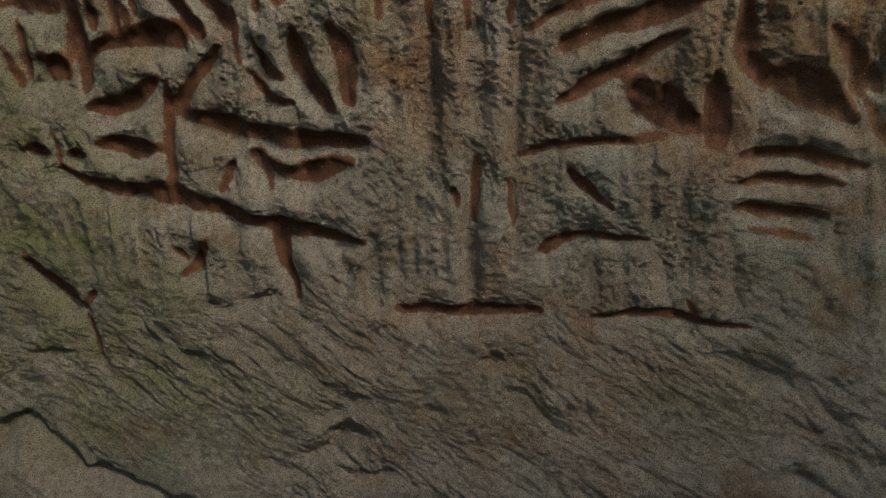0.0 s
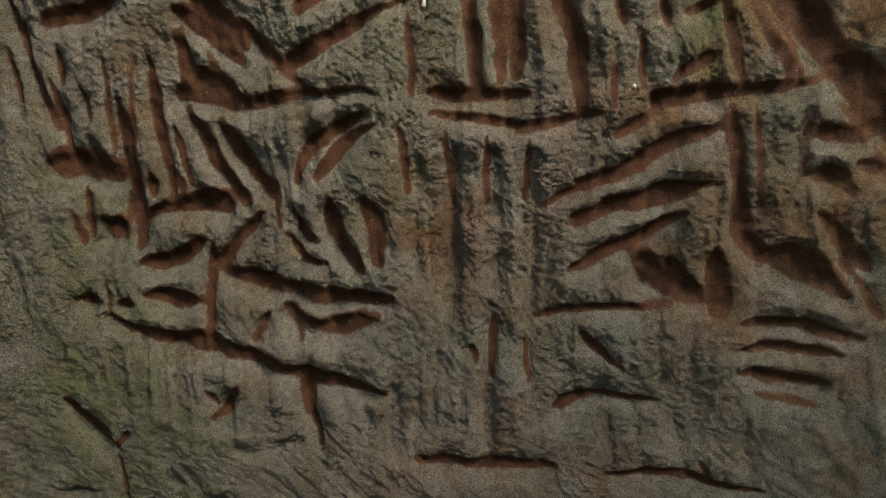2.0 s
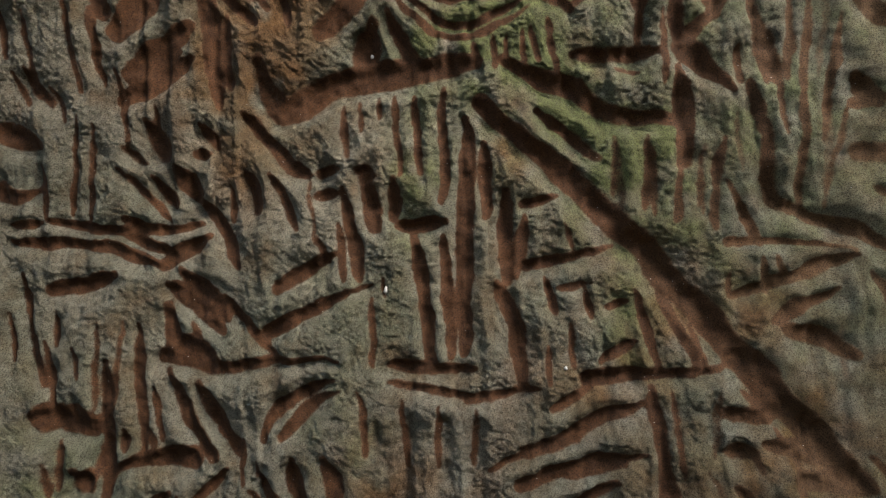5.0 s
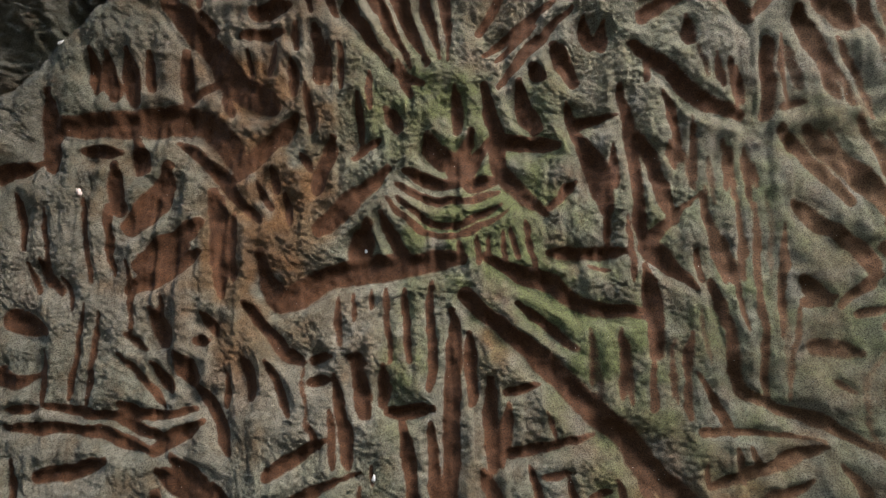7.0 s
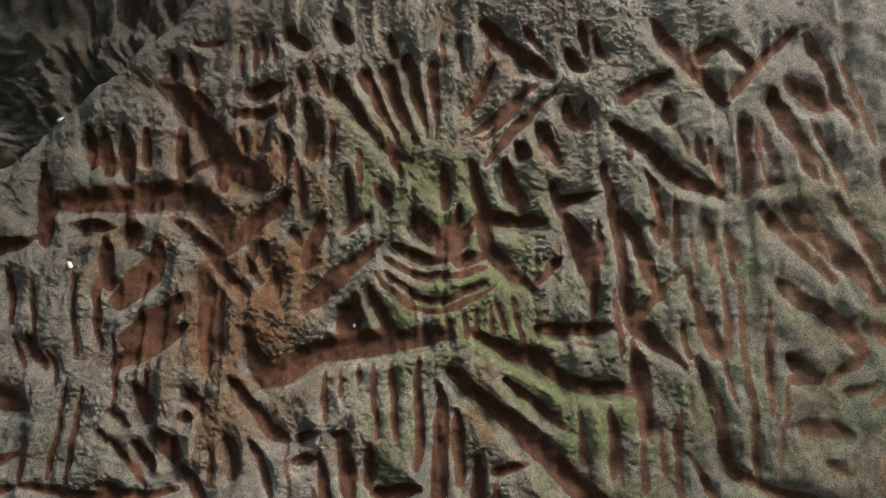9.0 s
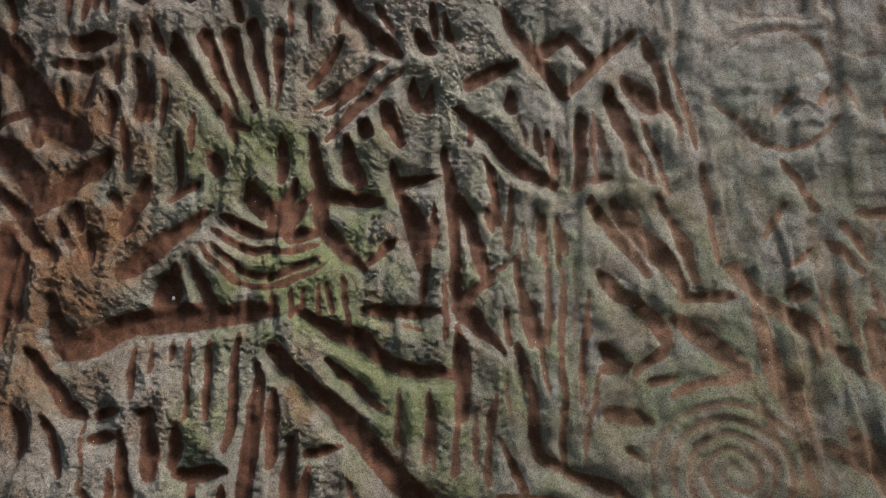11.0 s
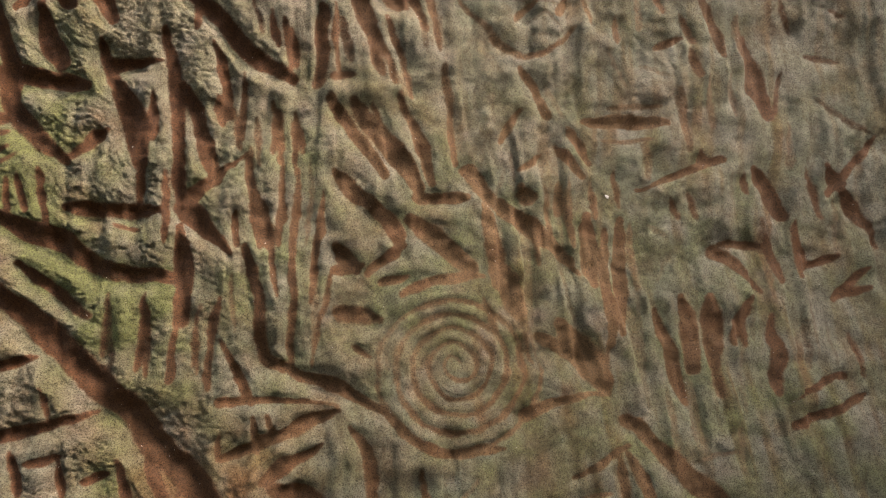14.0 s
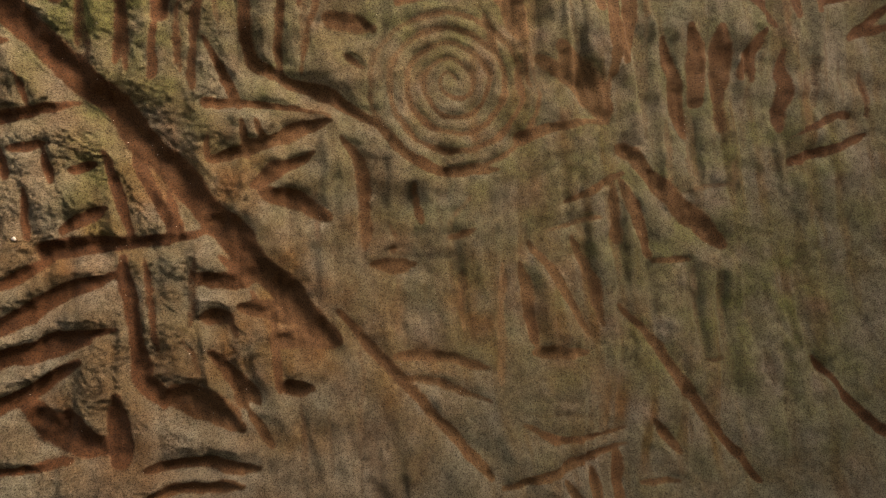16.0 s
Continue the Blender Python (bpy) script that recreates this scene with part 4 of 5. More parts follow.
groove(0.021, 0.0070, 0, 0.474, 0.870, 0.505, 0.753)
groove(0.019, 0.0061, 0, 0.522, 0.863, 0.540, 0.757)
groove(0.021, 0.0068, 0, 0.450, 0.712, 0.464, 0.653)
groove(0.017, 0.0056, 0, 0.155, 0.817, 0.181, 0.752)
groove(0.017, 0.0054, 0, 0.140, 0.600, 0.157, 0.511)
groove(0.017, 0.0054, 0, 0.183, 0.581, 0.195, 0.481)
# lower right wall
groove(0.029, 0.0144, 0, 0.163, -0.068, 0.241, -0.032, 0.358, 0.016)
groove(0.015, 0.0073, 0, 0.154, -0.018, 0.157, -0.067)
groove(0.017, 0.0086, 1, 0.211, 0.008, 0.223, -0.055)
groove(0.018, 0.0088, 1, 0.234, 0.015, 0.253, -0.026)
groove(0.029, 0.0144, 1, 0.226, -0.104, 0.270, -0.075, 0.334, -0.044)
groove(0.037, 0.0180, 1, 0.240, -0.115, 0.299, -0.129, 0.359, -0.157)
groove(0.027, 0.0137, 0, 0.379, -0.008, 0.416, -0.072, 0.424, -0.154, 0.426, -0.211)
groove(0.021, 0.0107, 1, 0.511, -0.086, 0.528, -0.163)
groove(0.033, 0.0164, 1, 0.438, -0.241, 0.481, -0.245, 0.515, -0.242)
groove(0.017, 0.0054, 0, 0.559, -0.081, 0.564, -0.165)
groove(0.021, 0.0106, 1, 0.578, -0.187, 0.620, -0.168)
groove(0.016, 0.0082, 1, 0.588, -0.139, 0.617, -0.102)
groove(0.017, 0.0083, 1, 0.467, -0.158, 0.487, -0.188)
groove(0.027, 0.0134, 1, 0.441, 0.012, 0.497, -0.037, 0.580, -0.064, 0.673, -0.051)
groove(0.025, 0.0123, 1, 0.798, -0.107, 0.850, -0.082, 0.914, -0.049)
groove(0.020, 0.0098, 1, 0.770, -0.165, 0.816, -0.150, 0.865, -0.134)
groove(0.050, 0.0180, 0, 0.926, -0.015, 0.978, -0.065, 1.040, -0.129, 1.108, -0.190)
groove(0.015, 0.0076, 1, 1.035, -0.076, 1.134, -0.052)
groove(0.029, 0.0143, 0, 0.911, -0.068, 0.938, -0.133, 0.959, -0.210)
groove(0.023, 0.0113, 0, 0.967, -0.217, 1.046, -0.213)
groove(0.023, 0.0115, 0, 0.892, -0.069, 0.904, -0.181)
groove(0.037, 0.0180, 1, 0.277, -0.459, 0.325, -0.462)
groove(0.028, 0.0138, 0, 0.376, -0.328, 0.434, -0.390, 0.493, -0.458, 0.570, -0.548, 0.642, -0.622)
groove(0.028, 0.0139, 0, 0.474, -0.406, 0.555, -0.408, 0.639, -0.423)
groove(0.023, 0.0115, 1, 0.491, -0.441, 0.563, -0.458, 0.638, -0.486)
groove(0.016, 0.0050, 0, 0.415, -0.388, 0.410, -0.638)
groove(0.021, 0.0067, 0, 0.484, -0.266, 0.485, -0.368)
groove(0.026, 0.0086, 0, 0.676, -0.230, 0.666, -0.459)
groove(0.017, 0.0054, 0, 0.621, -0.210, 0.620, -0.377)
groove(0.017, 0.0054, 0, 0.585, -0.211, 0.585, -0.367)
groove(0.017, 0.0085, 0, 0.264, -0.329, 0.270, -0.464)
groove(0.027, 0.0136, 1, 0.174, -0.405, 0.215, -0.453, 0.238, -0.482)
groove(0.027, 0.0135, 0, 0.709, -0.227, 0.726, -0.303, 0.733, -0.381)
groove(0.029, 0.0143, 0, 0.730, -0.397, 0.831, -0.398)
groove(0.028, 0.0139, 1, 0.731, -0.194, 0.791, -0.269, 0.844, -0.366)
groove(0.025, 0.0127, 1, 0.813, -0.175, 0.847, -0.246, 0.868, -0.345)
groove(0.011, 0.0053, 1, 0.739, -0.441, 0.828, -0.428)
groove(0.011, 0.0053, 1, 0.734, -0.482, 0.841, -0.478)
groove(0.013, 0.0064, 1, 0.700, -0.512, 0.791, -0.505, 0.870, -0.518)
groove(0.023, 0.0115, 1, 0.702, -0.533, 0.787, -0.557, 0.898, -0.531)
groove(0.024, 0.0122, 1, 0.661, -0.639, 0.773, -0.605, 0.895, -0.562)
groove(0.024, 0.0120, 1, 0.771, -0.630, 0.799, -0.669)
groove(0.024, 0.0121, 1, 0.825, -0.609, 0.830, -0.665)
groove(0.029, 0.0147, 0, 0.873, -0.572, 0.877, -0.671)
groove(0.021, 0.0103, 1, 0.917, -0.630, 0.994, -0.635)
groove(0.029, 0.0143, 1, 0.903, -0.308, 0.967, -0.384, 1.022, -0.463, 1.070, -0.536, 1.144, -0.631)
groove(0.025, 0.0127, 1, 0.944, -0.514, 1.001, -0.585)
groove(0.013, 0.0063, 1, 1.023, -0.510, 1.023, -0.564)
groove(0.013, 0.0064, 1, 1.007, -0.252, 1.010, -0.320)
groove(0.013, 0.0064, 1, 1.036, -0.252, 1.039, -0.317)
groove(0.030, 0.0148, 1, 1.274, -0.394, 1.333, -0.474, 1.412, -0.548)
groove(0.017, 0.0086, 1, 1.066, -0.404, 1.110, -0.401)
groove(0.021, 0.0068, 1, 1.174, -0.380, 1.189, -0.455)
groove(0.016, 0.0053, 0, 0.496, -0.265, 0.496, -0.388)
groove(0.014, 0.0046, 0, 0.537, -0.265, 0.540, -0.388)
groove(0.015, 0.0047, 0, 0.654, -0.081, 0.660, -0.366)
groove(0.016, 0.0050, 0, 1.144, -0.023, 1.132, -0.467)
groove(0.016, 0.0051, 0, 1.270, -0.039, 1.250, -0.465)
groove(0.016, 0.0051, 0, 1.362, -0.069, 1.361, -0.308)
groove(0.016, 0.0051, 0, 0.338, -0.097, 0.343, -0.198)
groove(0.015, 0.0049, 0, 0.307, -0.484, 0.315, -0.597)
groove(0.013, 0.0042, 0, 0.355, -0.485, 0.357, -0.617)
groove(0.015, 0.0073, 1, 0.188, -0.329, 0.206, -0.368)
groove(0.028, 0.0142, 1, 0.151, -0.339, 0.197, -0.343)
groove(0.022, 0.0111, 1, 0.133, -0.262, 0.243, -0.270)
groove(0.025, 0.0124, 1, 0.280, -0.329, 0.347, -0.338)
groove(0.020, 0.0101, 1, 0.289, -0.378, 0.366, -0.388)
groove(0.015, 0.0075, 1, 0.229, -0.290, 0.243, -0.329)
groove(0.017, 0.0056, 0, 0.773, -0.323, 0.776, -0.376)
groove(0.018, 0.0091, 1, 1.104, -0.227, 1.111, -0.316)
groove(0.018, 0.0058, 0, 0.968, -0.254, 0.979, -0.362)
groove(0.016, 0.0052, 0, 1.173, -0.225, 1.232, -0.357)
groove(0.016, 0.0052, 0, 1.276, -0.221, 1.323, -0.354)
groove(0.015, 0.0077, 1, 1.057, -0.273, 1.059, -0.339)
groove(0.017, 0.0083, 0, 0.600, -0.242, 0.603, -0.357)
groove(0.014, 0.0046, 0, 0.558, -0.243, 0.561, -0.357)
groove(0.021, 0.0105, 1, 0.477, -0.204, 0.482, -0.219)
# fan of cuts
groove(0.036, 0.0179, 1, 0.672, 0.441, 0.742, 0.385, 0.814, 0.314)
groove(0.039, 0.0180, 1, 0.737, 0.165, 0.802, 0.130, 0.865, 0.068)
groove(0.032, 0.0160, 0, 0.921, 0.410, 0.917, 0.290, 0.907, 0.173)
groove(0.032, 0.0162, 0, 0.846, 0.407, 0.858, 0.268)
groove(0.025, 0.0123, 1, 1.296, 0.423, 1.297, 0.301)
groove(0.024, 0.0120, 1, 1.167, 0.237, 1.168, 0.154)
groove(0.018, 0.0091, 1, 0.890, 0.279, 0.878, 0.079)
groove(0.020, 0.0102, 1, 0.762, 0.483, 0.774, 0.382)
groove(0.019, 0.0095, 1, 0.804, 0.502, 0.811, 0.376)
groove(0.015, 0.0048, 1, 1.252, 0.381, 1.255, 0.085)
groove(0.015, 0.0048, 1, 1.071, 0.295, 1.078, 0.196)
groove(0.016, 0.0051, 1, 0.945, 0.169, 0.962, 0.026)
groove(0.016, 0.0052, 1, 1.015, 0.114, 1.052, -0.008)
groove(0.016, 0.0051, 1, 1.086, 0.097, 1.098, -0.030)
groove(0.016, 0.0051, 1, 1.154, 0.121, 1.150, 0.010)
groove(0.015, 0.0049, 1, 0.945, 0.381, 0.964, 0.272)
groove(0.015, 0.0049, 1, 1.049, 0.354, 1.058, 0.284)
groove(0.016, 0.0051, 1, 1.294, 0.240, 1.286, 0.105)
groove(0.015, 0.0050, 1, 1.190, 0.103, 1.183, -0.007)
groove(0.014, 0.0047, 1, 1.006, 0.312, 1.050, 0.375)
# the spiral
SPIRAL = (0.578, 0.106)
spiral(*SPIRAL, 0.010, 0.170, 5.0, 0.0185, 0.0095)


def patches(u, v, *spots):
    """The sum of soft round patches, each (u, v, reach along, reach up, strength)."""
    return sum(k * np.exp(-((u - a) / b) ** 2 - ((v - c) / d) ** 2) for a, c, b, d, k in spots)


def ALGAE_BASE(u, v):
    return patches(
        u, v, (-0.32, 0.42, 0.14, 0.09, 1.3), (-0.20, 0.60, 0.12, 0.16, 0.6), (-0.42, 0.14, 0.05, 0.13, 1.0), (-0.45, 0.72, 0.12, 0.15, 0.75), (-0.03, 0.16, 0.15, 0.16, 0.68),
        (-0.18, 0.30, 0.13, 0.08, 0.95), (-0.32, 0.66, 0.06, 0.10, 0.9), (-0.55, -0.36, 0.10, 0.12, 0.45), (-1.05, -1.02, 0.34, 0.20, 0.6), (-1.12, -0.74, 0.18, 0.14, 0.45), (-1.15, -0.45, 0.12, 0.2, 0.35), (-0.55, -0.10, 0.12, 0.10, 0.35), (0.03, -0.93, 0.10, 0.15, 0.3),
        (-0.02, -0.12, 0.06, 0.08, 0.5), (1.20, -0.35, 0.25, 0.25, 0.35), (0.0, 0.75, 0.5, 0.4, 0.15), (1.0, 0.1, 0.8, 0.8, 0.55), (0.2, 0.35, 0.35, 0.35, 0.35), (-1.1, -0.6, 0.25, 0.3, 0.2))


def RUST_BASE(u, v):
    return patches(
        u, v, (-0.79, 0.28, 0.09, 0.18, 1.4), (-0.24, 0.22, 0.035, 0.09, 1.1), (-0.46, -0.50, 0.09, 0.16, 0.7), (-0.70, 0.58, 0.16, 0.18, 1.4), (-0.66, 0.34, 0.10, 0.12, 0.8), (-0.88, 0.35, 0.08, 0.12, 0.7),
        (-0.30, -0.55, 0.10, 0.3, 0.35), (-0.78, 0.75, 0.2, 0.15, 0.5), (0.12, -0.42, 0.30, 0.28, 0.7), (0.5, 0.1, 0.5, 0.5, 0.45), (0.0, -0.1, 0.3, 0.3, 0.4), (0.7, -0.4, 0.4, 0.3, 0.35), (-0.3, -1.0, 0.5, 0.2, 0.40))


def ROOF_EDGE(u, v):
    return 0.71 * ((v - 0.722) - 0.99 * (u + 1.339))


def LEDGE(u, v):
    return np.interp(u, (-3, -1.29, -1.23, -1.165, -1.12, -1.0, -0.9, -0.5), (-1.16, -1.162, -1.143, -1.193, -1.24, -1.271, -1.285, -1.6)) - v


# ---- relief of the whole wall ----
def blob(u, v, ru, rv):
    return np.exp(-((UU - u) / ru) ** 2 - ((VV - v) / rv) ** 2)


def weathered(field, turns):
    """Rounds the edges of a field by wear, a little at each turn."""
    for _ in range(turns):
        for axis in (0, 1):
            field = 0.5 * field + 0.25 * (np.roll(field, 1, axis) + np.roll(field, -1, axis))
    return field


def washed_lips(depth, slope, reach):
    """Drips from above have worn a slope into the lower and inner lip of each cut."""
    worn = depth.copy()
    for k in range(1, reach):
        i = k // 2
        worn[:nu - i, :nv - k] = np.maximum(worn[:nu - i, :nv - k], depth[i:, k:] - slope * STEP * math.hypot(i, k))
    return worn


nu, nv = UU.shape
DEPTH = (0.88 + 0.30 * np.clip((-0.2 - VV) / 0.3, 0, 1)) * weathered(washed_lips(weathered(DEPTH, 3), 0.58, 15), 4)
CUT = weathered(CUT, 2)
H = bed(UU, VV)
H += 0.010 * layered(UU, VV, 0.28, 40, 3) + 0.0048 * layered(UU, VV, 0.060, 44, 3, 0.5)
corner = np.exp(-((UU + 1.0) / 0.35) ** 2 - ((VV - 0.75) / 0.25) ** 2)
H += 0.007 * corner * layered(UU, VV * 0.7, 0.055, 58, 3, 0.6)
rough = 0.6 + 0.4 * lattice(UU, VV, 0.2, 60)
CRUST = 1 - 0.85 * np.clip((CUT - 0.35) / 0.4, 0, 1)
GRAIN = 1 - 0.72 * np.clip((UU - 0.02 + 0.1 * lattice(UU, VV, 0.2, 59)) / 0.35, 0, 1)
H += CRUST * GRAIN * (0.0010 * rough * layered(UU, VV, 0.017, 48, 2, 0.7) + 0.0008 * lattice(UU, VV, 0.0085, 52) + 0.0019 * lattice(UU, VV, 0.0048, 53))
# worn flutes that run down the wall between the deeper cuts
region = np.clip((VV + 0.90 + 0.06 * lattice(UU, VV, 0.2, 61)) / 0.15, 0, 1) * np.clip((1.75 - UU - 0.6 * np.clip(VV, 0, 1)) / 0.4, 0.75, 1)
region *= 1 - 0.9 * np.clip(1.6 - np.hypot(UU - SPIRAL[0], VV - SPIRAL[1]) / 0.13, 0, 1)
sway = UU + 0.07 * VV + 0.03 * lattice(UU, VV, 0.35, 62) + 0.004 * lattice(UU, VV, 0.1, 63)
flute = lattice(sway, VV * 0.11, 0.030, 64) + 0.45 * lattice(sway, VV * 0.16, 0.014, 65)
fade = np.clip(0.85 + 0.8 * lattice(UU, VV, 0.16, 66), 0.35, 1) * region
outer = np.clip((UU - 0.45) / 0.4, 0, 1)
H += (0.0058 + 0.0025 * outer) * fade * np.tanh(1.6 * flute)
CUT = np.maximum(CUT, fade * np.clip(-0.9 * flute - 0.2, 0, 0.38 + 0.15 * outer))
H -= DEPTH + BROW
# natural bedding below the carvings: slanting ripples
low = np.clip((-0.80 - VV) / 0.15, 0, 1) * np.clip((0.60 - UU) / 0.25, 0.1, 1)
tilt = UU * 0.5 + VV
H += low * (0.5 + 0.5 * lattice(UU, VV, 0.15, 73)) * 0.0050 * layered(UU * 0.8 + VV * 0.3, tilt * 1.4, 0.045, 70, 4, 0.66)
ALGAE = np.clip(ALGAE_BASE(UU, VV) * (0.75 + 0.6 * layered(UU, VV, 0.05, 80, 3)), 0, 1)
RUST = RUST_BASE(UU, VV) * (0.8 + 0.7 * layered(UU, VV, 0.06, 84, 3))
# brown runs down the outer face
RUST = np.clip(RUST + 0.8 * outer * np.clip(lattice(sway, VV * 0.09, 0.024, 67) + 0.5 * lattice(sway, VV * 0.14, 0.010, 68), 0, 1), 0, 1)

# the roof edge: the carved block ends, and another block lies behind it
edge = ROOF_EDGE(UU, VV) + 0.012 * layered(UU, VV, 0.08, 90, 3)
back = np.clip(edge / 0.10, 0, 1)
H -= 0.30 * (back * back * (3 - 2 * back)) + 0.05 * np.clip((edge + 0.05) / 0.07, 0, 1) ** 2
behind = edge > 0.055
furrow = UU * 0.82 + VV * 0.57
H += np.where(behind, 0.030 * layered(UU * 0.25 - VV * 0.36, furrow * 1.2, 0.055, 93, 4, 0.65), 0)
CUT = np.where(behind, 0, CUT)
# the ledge: a crack along the foot, with a paler block under it
foot = LEDGE(UU, VV) + 0.012 * layered(UU, VV, 0.07, 96, 3)
H -= 0.030 * np.exp(-(foot / 0.012) ** 2)
sill = np.clip(foot / 0.05, 0, 1)
H += 0.05 * sill * (UU < 0.6)

gu, gv = np.gradient(H, us, vs)
NORMAL = OUT - gu[..., None] * ALONG - gv[..., None] * UP
NORMAL /= np.linalg.norm(NORMAL, axis=2)[..., None]
PLACE = ORIGIN + UU[..., None] * ALONG + VV[..., None] * UP + H[..., None] * OUT
nu, nv = UU.shape
INDEX = np.arange(nu * nv).reshape(nu, nv)
QUADS = np.stack([INDEX[:-1, :-1], INDEX[1:, :-1], INDEX[1:, 1:], INDEX[:-1, 1:]], axis=-1).reshape(-1, 4)


def separate(owner):
    """Gives each unbroken stretch of a groove a number of its own, and slivers back to the wall."""
    result, kinds = np.full(owner.shape, -1), []
    for key in range(len(GROOVES)):
        us_hit, vs_hit = np.nonzero(owner == key)
        if not len(us_hit):
            continue
        a, c = us_hit.min(), vs_hit.min()
        inside = np.pad(owner[a:us_hit.max() + 1, c:vs_hit.max() + 1] == key, 1)
        while inside.any():
            grown = np.zeros(inside.shape, bool)
            grown[tuple(np.argwhere(inside)[0])] = True
            count = 0
            while grown.sum() != count:
                count = grown.sum()
                for _ in range(4):
                    wide = grown.copy()
                    wide[1:] |= grown[:-1]
                    wide[:-1] |= grown[1:]
                    wide[:, 1:] |= grown[:, :-1]
                    wide[:, :-1] |= grown[:, 1:]
                    grown = wide & inside
            if count > 40:
                i, j = np.nonzero(grown)
                result[i - 1 + a, j - 1 + c] = len(kinds)
                kinds.append(GROOVES[key])
            inside &= ~grown
    return result, kinds


FACE_OWNER, KINDS = separate(OWNER[:-1, :-1])
FACE_OWNER = FACE_OWNER.reshape(-1)
FACE_BEHIND, FACE_LEDGE = behind[:-1, :-1].reshape(-1), (foot > 0)[:-1, :-1].reshape(-1)
FACE_OWNER[FACE_BEHIND] = -2
FACE_OWNER[FACE_LEDGE & (FACE_OWNER < 0)] = -3
FLAT_PLACE, FLAT_NORMAL = PLACE.reshape(-1, 3), NORMAL.reshape(-1, 3)
WORN = np.clip((UU - 0.05 + 0.15 * lattice(UU, VV, 0.25, 99)) / 0.6, 0, 1) * np.clip((1.35 - UU) / 0.5, 0.2, 1)
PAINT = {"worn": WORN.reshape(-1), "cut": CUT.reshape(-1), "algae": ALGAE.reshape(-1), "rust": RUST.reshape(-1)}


def patch(name, quads, material, parent=None):
    """One piece of the wall's surface as a mesh object, shaded as part of the whole."""
    used, inverse = np.unique(quads, return_inverse=True)
    quads = inverse.reshape(-1, 4)
    mesh = bpy.data.meshes.new(name)
    mesh.vertices.add(len(used))
    mesh.vertices.foreach_set("co", FLAT_PLACE[used].astype(np.float32).ravel())
    mesh.loops.add(quads.size)
    mesh.loops.foreach_set("vertex_index", quads.astype(np.int32).ravel())
    mesh.polygons.add(len(quads))
    mesh.polygons.foreach_set("loop_start", np.arange(0, quads.size, 4, dtype=np.int32))
    mesh.polygons.foreach_set("use_smooth", np.ones(len(quads), dtype=bool))
    mesh.update(calc_edges=True)
    for key, values in PAINT.items():
        mesh.attributes.new(key, "FLOAT", "POINT").data.foreach_set("value", values[used].astype(np.float32))
    mesh.normals_split_custom_set_from_vertices(FLAT_NORMAL[used].astype(np.float32))
    mesh.materials.append(material)
    ob = new(name, mesh)
    if parent:
        ob.parent = parent
    return ob




def zone(u, v):
    """The face of the rock that a place lies on: 0 lower, 1 with the mask, 2 with the spiral."""
    return np.where(v < -0.30 + 0.25 * np.clip(u, 0, 1) - 0.4 * np.clip(u - 0.1, 0, 0.5), 0, np.where(u < 0.08, 1, 2))


FACE_ZONE = zone(UU[:-1, :-1], VV[:-1, :-1]).reshape(-1)
FACE_OWNER = np.where(FACE_OWNER == -1, -10 - FACE_ZONE, FACE_OWNER)
order = np.argsort(FACE_OWNER, kind="stable")
keys, starts = np.unique(FACE_OWNER[order], return_index=True)
groups = dict(zip(keys.tolist(), np.split(QUADS[order], starts[1:])))
rock = tagged(new("carved_rock"), "leaning grey-green sandstone rock covered with old carved grooves", "rock carving")
rock.location = (0.4, 1.3, 0.0)
bpy.context.view_layer.update()
faces = []
for k, (name, label) in enumerate((("lower_face", "lower face with slanting natural bedding below long carved grooves"),
                                   ("mask_face", "upper face with the carved mask, green with algae"),
                                   ("spiral_face", "outer face with the carved spiral and disc"))):
    face = patch(name, groups[-10 - k], ROCK)
    face.parent, face.matrix_parent_inverse = rock, rock.matrix_world.inverted()
    faces.append(tagged(face, label))
tagged(patch("roof_block", groups[-2], ROCK), "dark furrowed sandstone block behind the carved wall's upper edge", "rock", kind="structure")
tagged(patch("ledge_block", groups[-3], ROCK), "pale bare sandstone ledge under a crack at the wall's foot", "rock ledge", kind="structure")
for key in sorted(k for k in groups if k >= 0):
    name, u, v = KINDS[key]
    patch(name, groups[key], ROCK, faces[int(zone(u, v))])


# ---- ground and an added, unseen rock opposite, which close the place ----
def sheet(name, xs, ys, height, material, label, category):
    bm = bmesh.new()
    grid = [[bm.verts.new((x, y, height(x, y))) for y in ys] for x in xs]
    for i in range(len(xs) - 1):
        for j in range(len(ys) - 1):
            bm.faces.new((grid[i][j], grid[i + 1][j], grid[i + 1][j + 1], grid[i][j + 1])).smooth = True
    mesh = bpy.data.meshes.new(name)
    bm.to_mesh(mesh)
    bm.free()
    mesh.materials.append(material)
    return tagged(new(name, mesh), label, category, kind="structure")


def graded(limit, count):
    return [limit * (abs(k) / count) ** 2.2 * (1 if k > 0 else -1) for k in range(-count, count + 1)]


sheet("ground", graded(400, 46), graded(400, 46), lambda x, y: 0.05 * noise.noise((x * 0.9, y * 0.9, 0.3)) + 0.015 * noise.noise((x * 5, y * 5, 0.7)), ROCK_FAR,
      "dark sandy rock floor at the foot of the wall", "ground")
sheet("added_rock_opposite", [-5 + 0.2 * k for k in range(51)], [-3.2 - 0.12 * k for k in range(26)],
      lambda x, y: min(2.3, (-3.2 - y) * 1.9) + 0.25 * noise.noise((x * 0.8, y * 0.8, 4.0)) + 0.06 * noise.noise((x * 4, y * 4, 9.0)) - 0.2, ROCK_FAR,
      "unseen dark sandstone block added facing the carved wall", "rock")


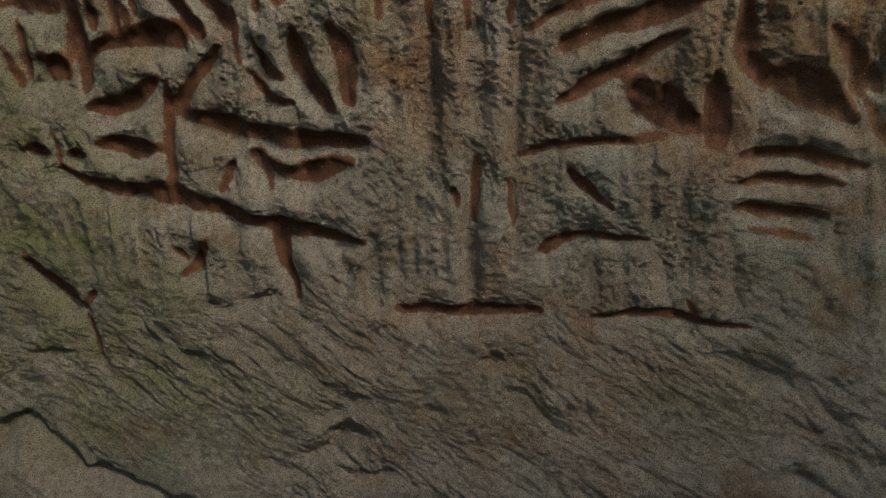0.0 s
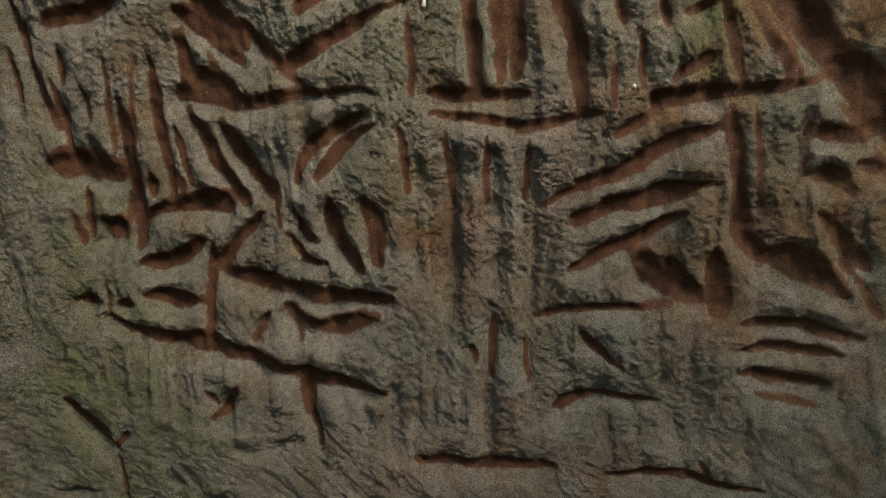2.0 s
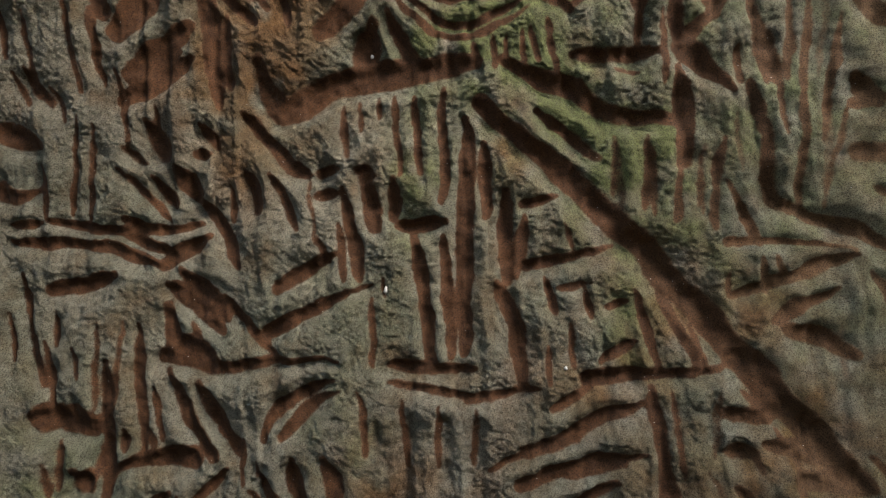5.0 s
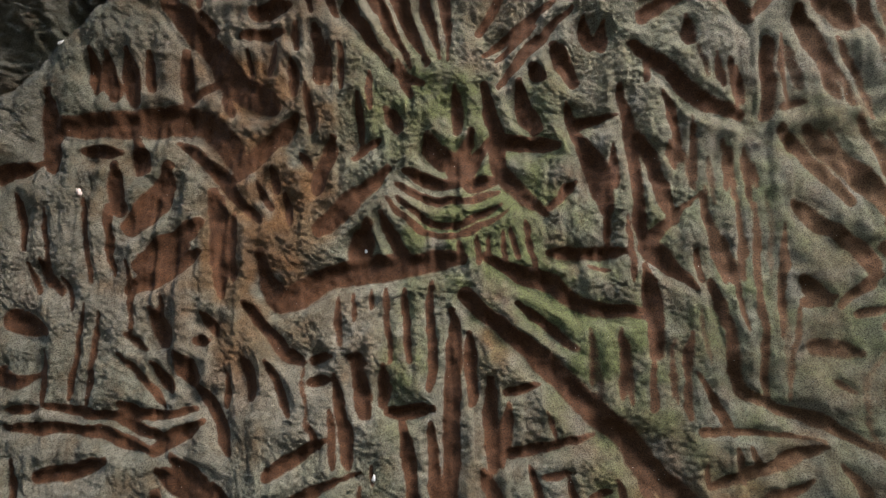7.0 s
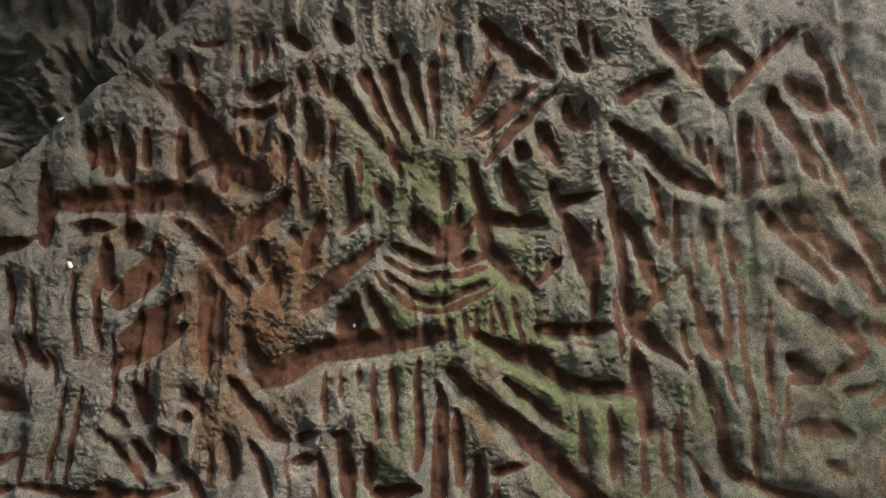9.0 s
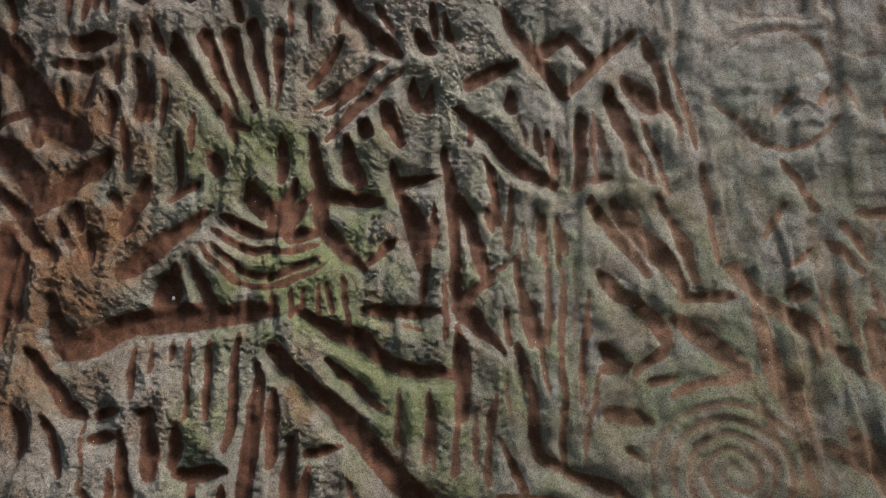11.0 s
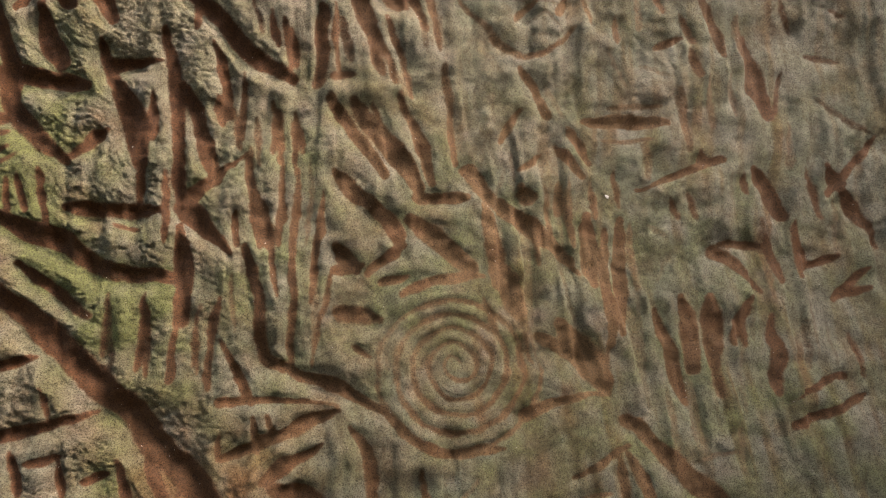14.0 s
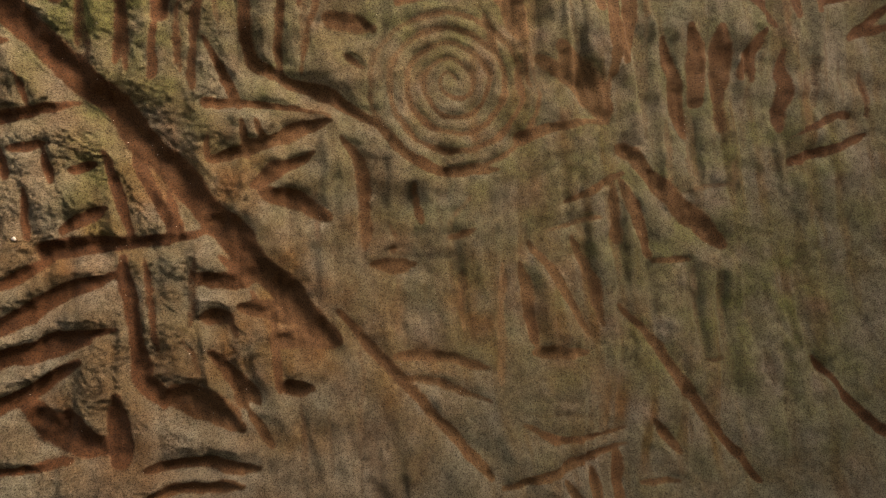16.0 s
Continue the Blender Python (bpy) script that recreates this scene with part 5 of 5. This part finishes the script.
# the mass of rock behind the carved face
def behind_rim():
    rim = [PLACE[i, 0] for i in range(0, nu, 12)] + [PLACE[-1, j] for j in range(0, nv, 12)]
    rim += [PLACE[i, -1] for i in range(nu - 1, -1, -12)] + [PLACE[0, j] for j in range(nv - 1, -1, -12)]
    bm = bmesh.new()
    rings = []
    for step in range(6):
        ring = []
        for p in rim:
            q = Vector(p) + Vector((0, 0.45 * step, 0.10 * step))
            q += Vector((noise.noise(q * 1.3), noise.noise(q * 1.3 + Vector((9, 0, 0))), noise.noise(q * 1.3 + Vector((0, 9, 0))))) * 0.14 * min(step, 1)
            ring.append(bm.verts.new(q))
        rings.append(ring)
    for a, b in zip(rings, rings[1:]):
        for k in range(len(rim)):
            n = (k + 1) % len(rim)
            bm.faces.new((a[k], a[n], b[n], b[k])).smooth = True
    bm.faces.new(rings[-1])
    mesh = bpy.data.meshes.new("rock_mass")
    bm.to_mesh(mesh)
    bm.free()
    mesh.materials.append(ROCK_FAR)
    return tagged(new("rock_mass", mesh), "bulk of the dark sandstone outcrop behind the carved face", "rock", kind="structure")


behind_rim()


# ---- pale chips stuck to the wall ----
def chip(u, v, long, wide, turn, label, colour):
    m, nt, bsdf = nodes_of("pale_chip")
    vec = nt.nodes.new("ShaderNodeTexCoord").outputs["Object"]
    nt.links.new(ramp(nt, noise_node(nt, vec, 500, 3), [(0.35, tuple(0.7 * c for c in colour)), (0.65, colour)]), bsdf.inputs["Base Color"])
    bsdf.inputs["Roughness"].default_value = 0.5
    bm = bmesh.new()
    bmesh.ops.create_icosphere(bm, subdivisions=3, radius=1.0)
    for vert in bm.verts:
        n = noise.noise(vert.co * 1.7 + Vector((u * 9, v * 9, 1)))
        vert.co = Vector((vert.co.x * wide * (1 - 0.35 * vert.co.y), vert.co.y * long, vert.co.z * wide * 0.7)) * (1 + 0.45 * n)
    for f in bm.faces:
        f.smooth = True
    mesh = bpy.data.meshes.new("shell_chip")
    bm.to_mesh(mesh)
    bm.free()
    mesh.materials.append(m)
    i, j = np.searchsorted(us, u), np.searchsorted(vs, v)
    at, n = Vector(PLACE[i, j]), Vector(OUT)
    axes = Matrix((Vector(ALONG), Vector(UP), n)).transposed().to_4x4()
    ob = new("shell_chip", mesh)
    ob.matrix_world = Matrix.Translation(at + n * wide * 0.25) @ axes @ pose(0, 0, 0, 0, 0, turn)
    return tagged(ob, label, "shell chip", "pale chips on the wall")


chip(-0.475, -0.078, 0.0075, 0.0045, 8, "small white shell chip stuck on the carved rock", (0.85, 0.84, 0.80))
chip(-1.156, 0.498, 0.009, 0.006, 20, "pinkish white chip sitting in a hollow of the rock", (0.80, 0.66, 0.60))
chip(-1.220, 0.830, 0.008, 0.004, -55, "thin white chip on the rock's upper edge", (0.85, 0.84, 0.80))
chip(-0.132, -0.206, 0.0035, 0.003, 0, "tiny white chip on a ridge between grooves", (0.82, 0.80, 0.76))
chip(-0.518, 0.385, 0.004, 0.003, 10, "tiny white chip beside a triangular hollow", (0.82, 0.80, 0.76))
chip(0.892, 0.466, 0.005, 0.003, 60, "small pale chip below a straight groove", (0.80, 0.78, 0.74))
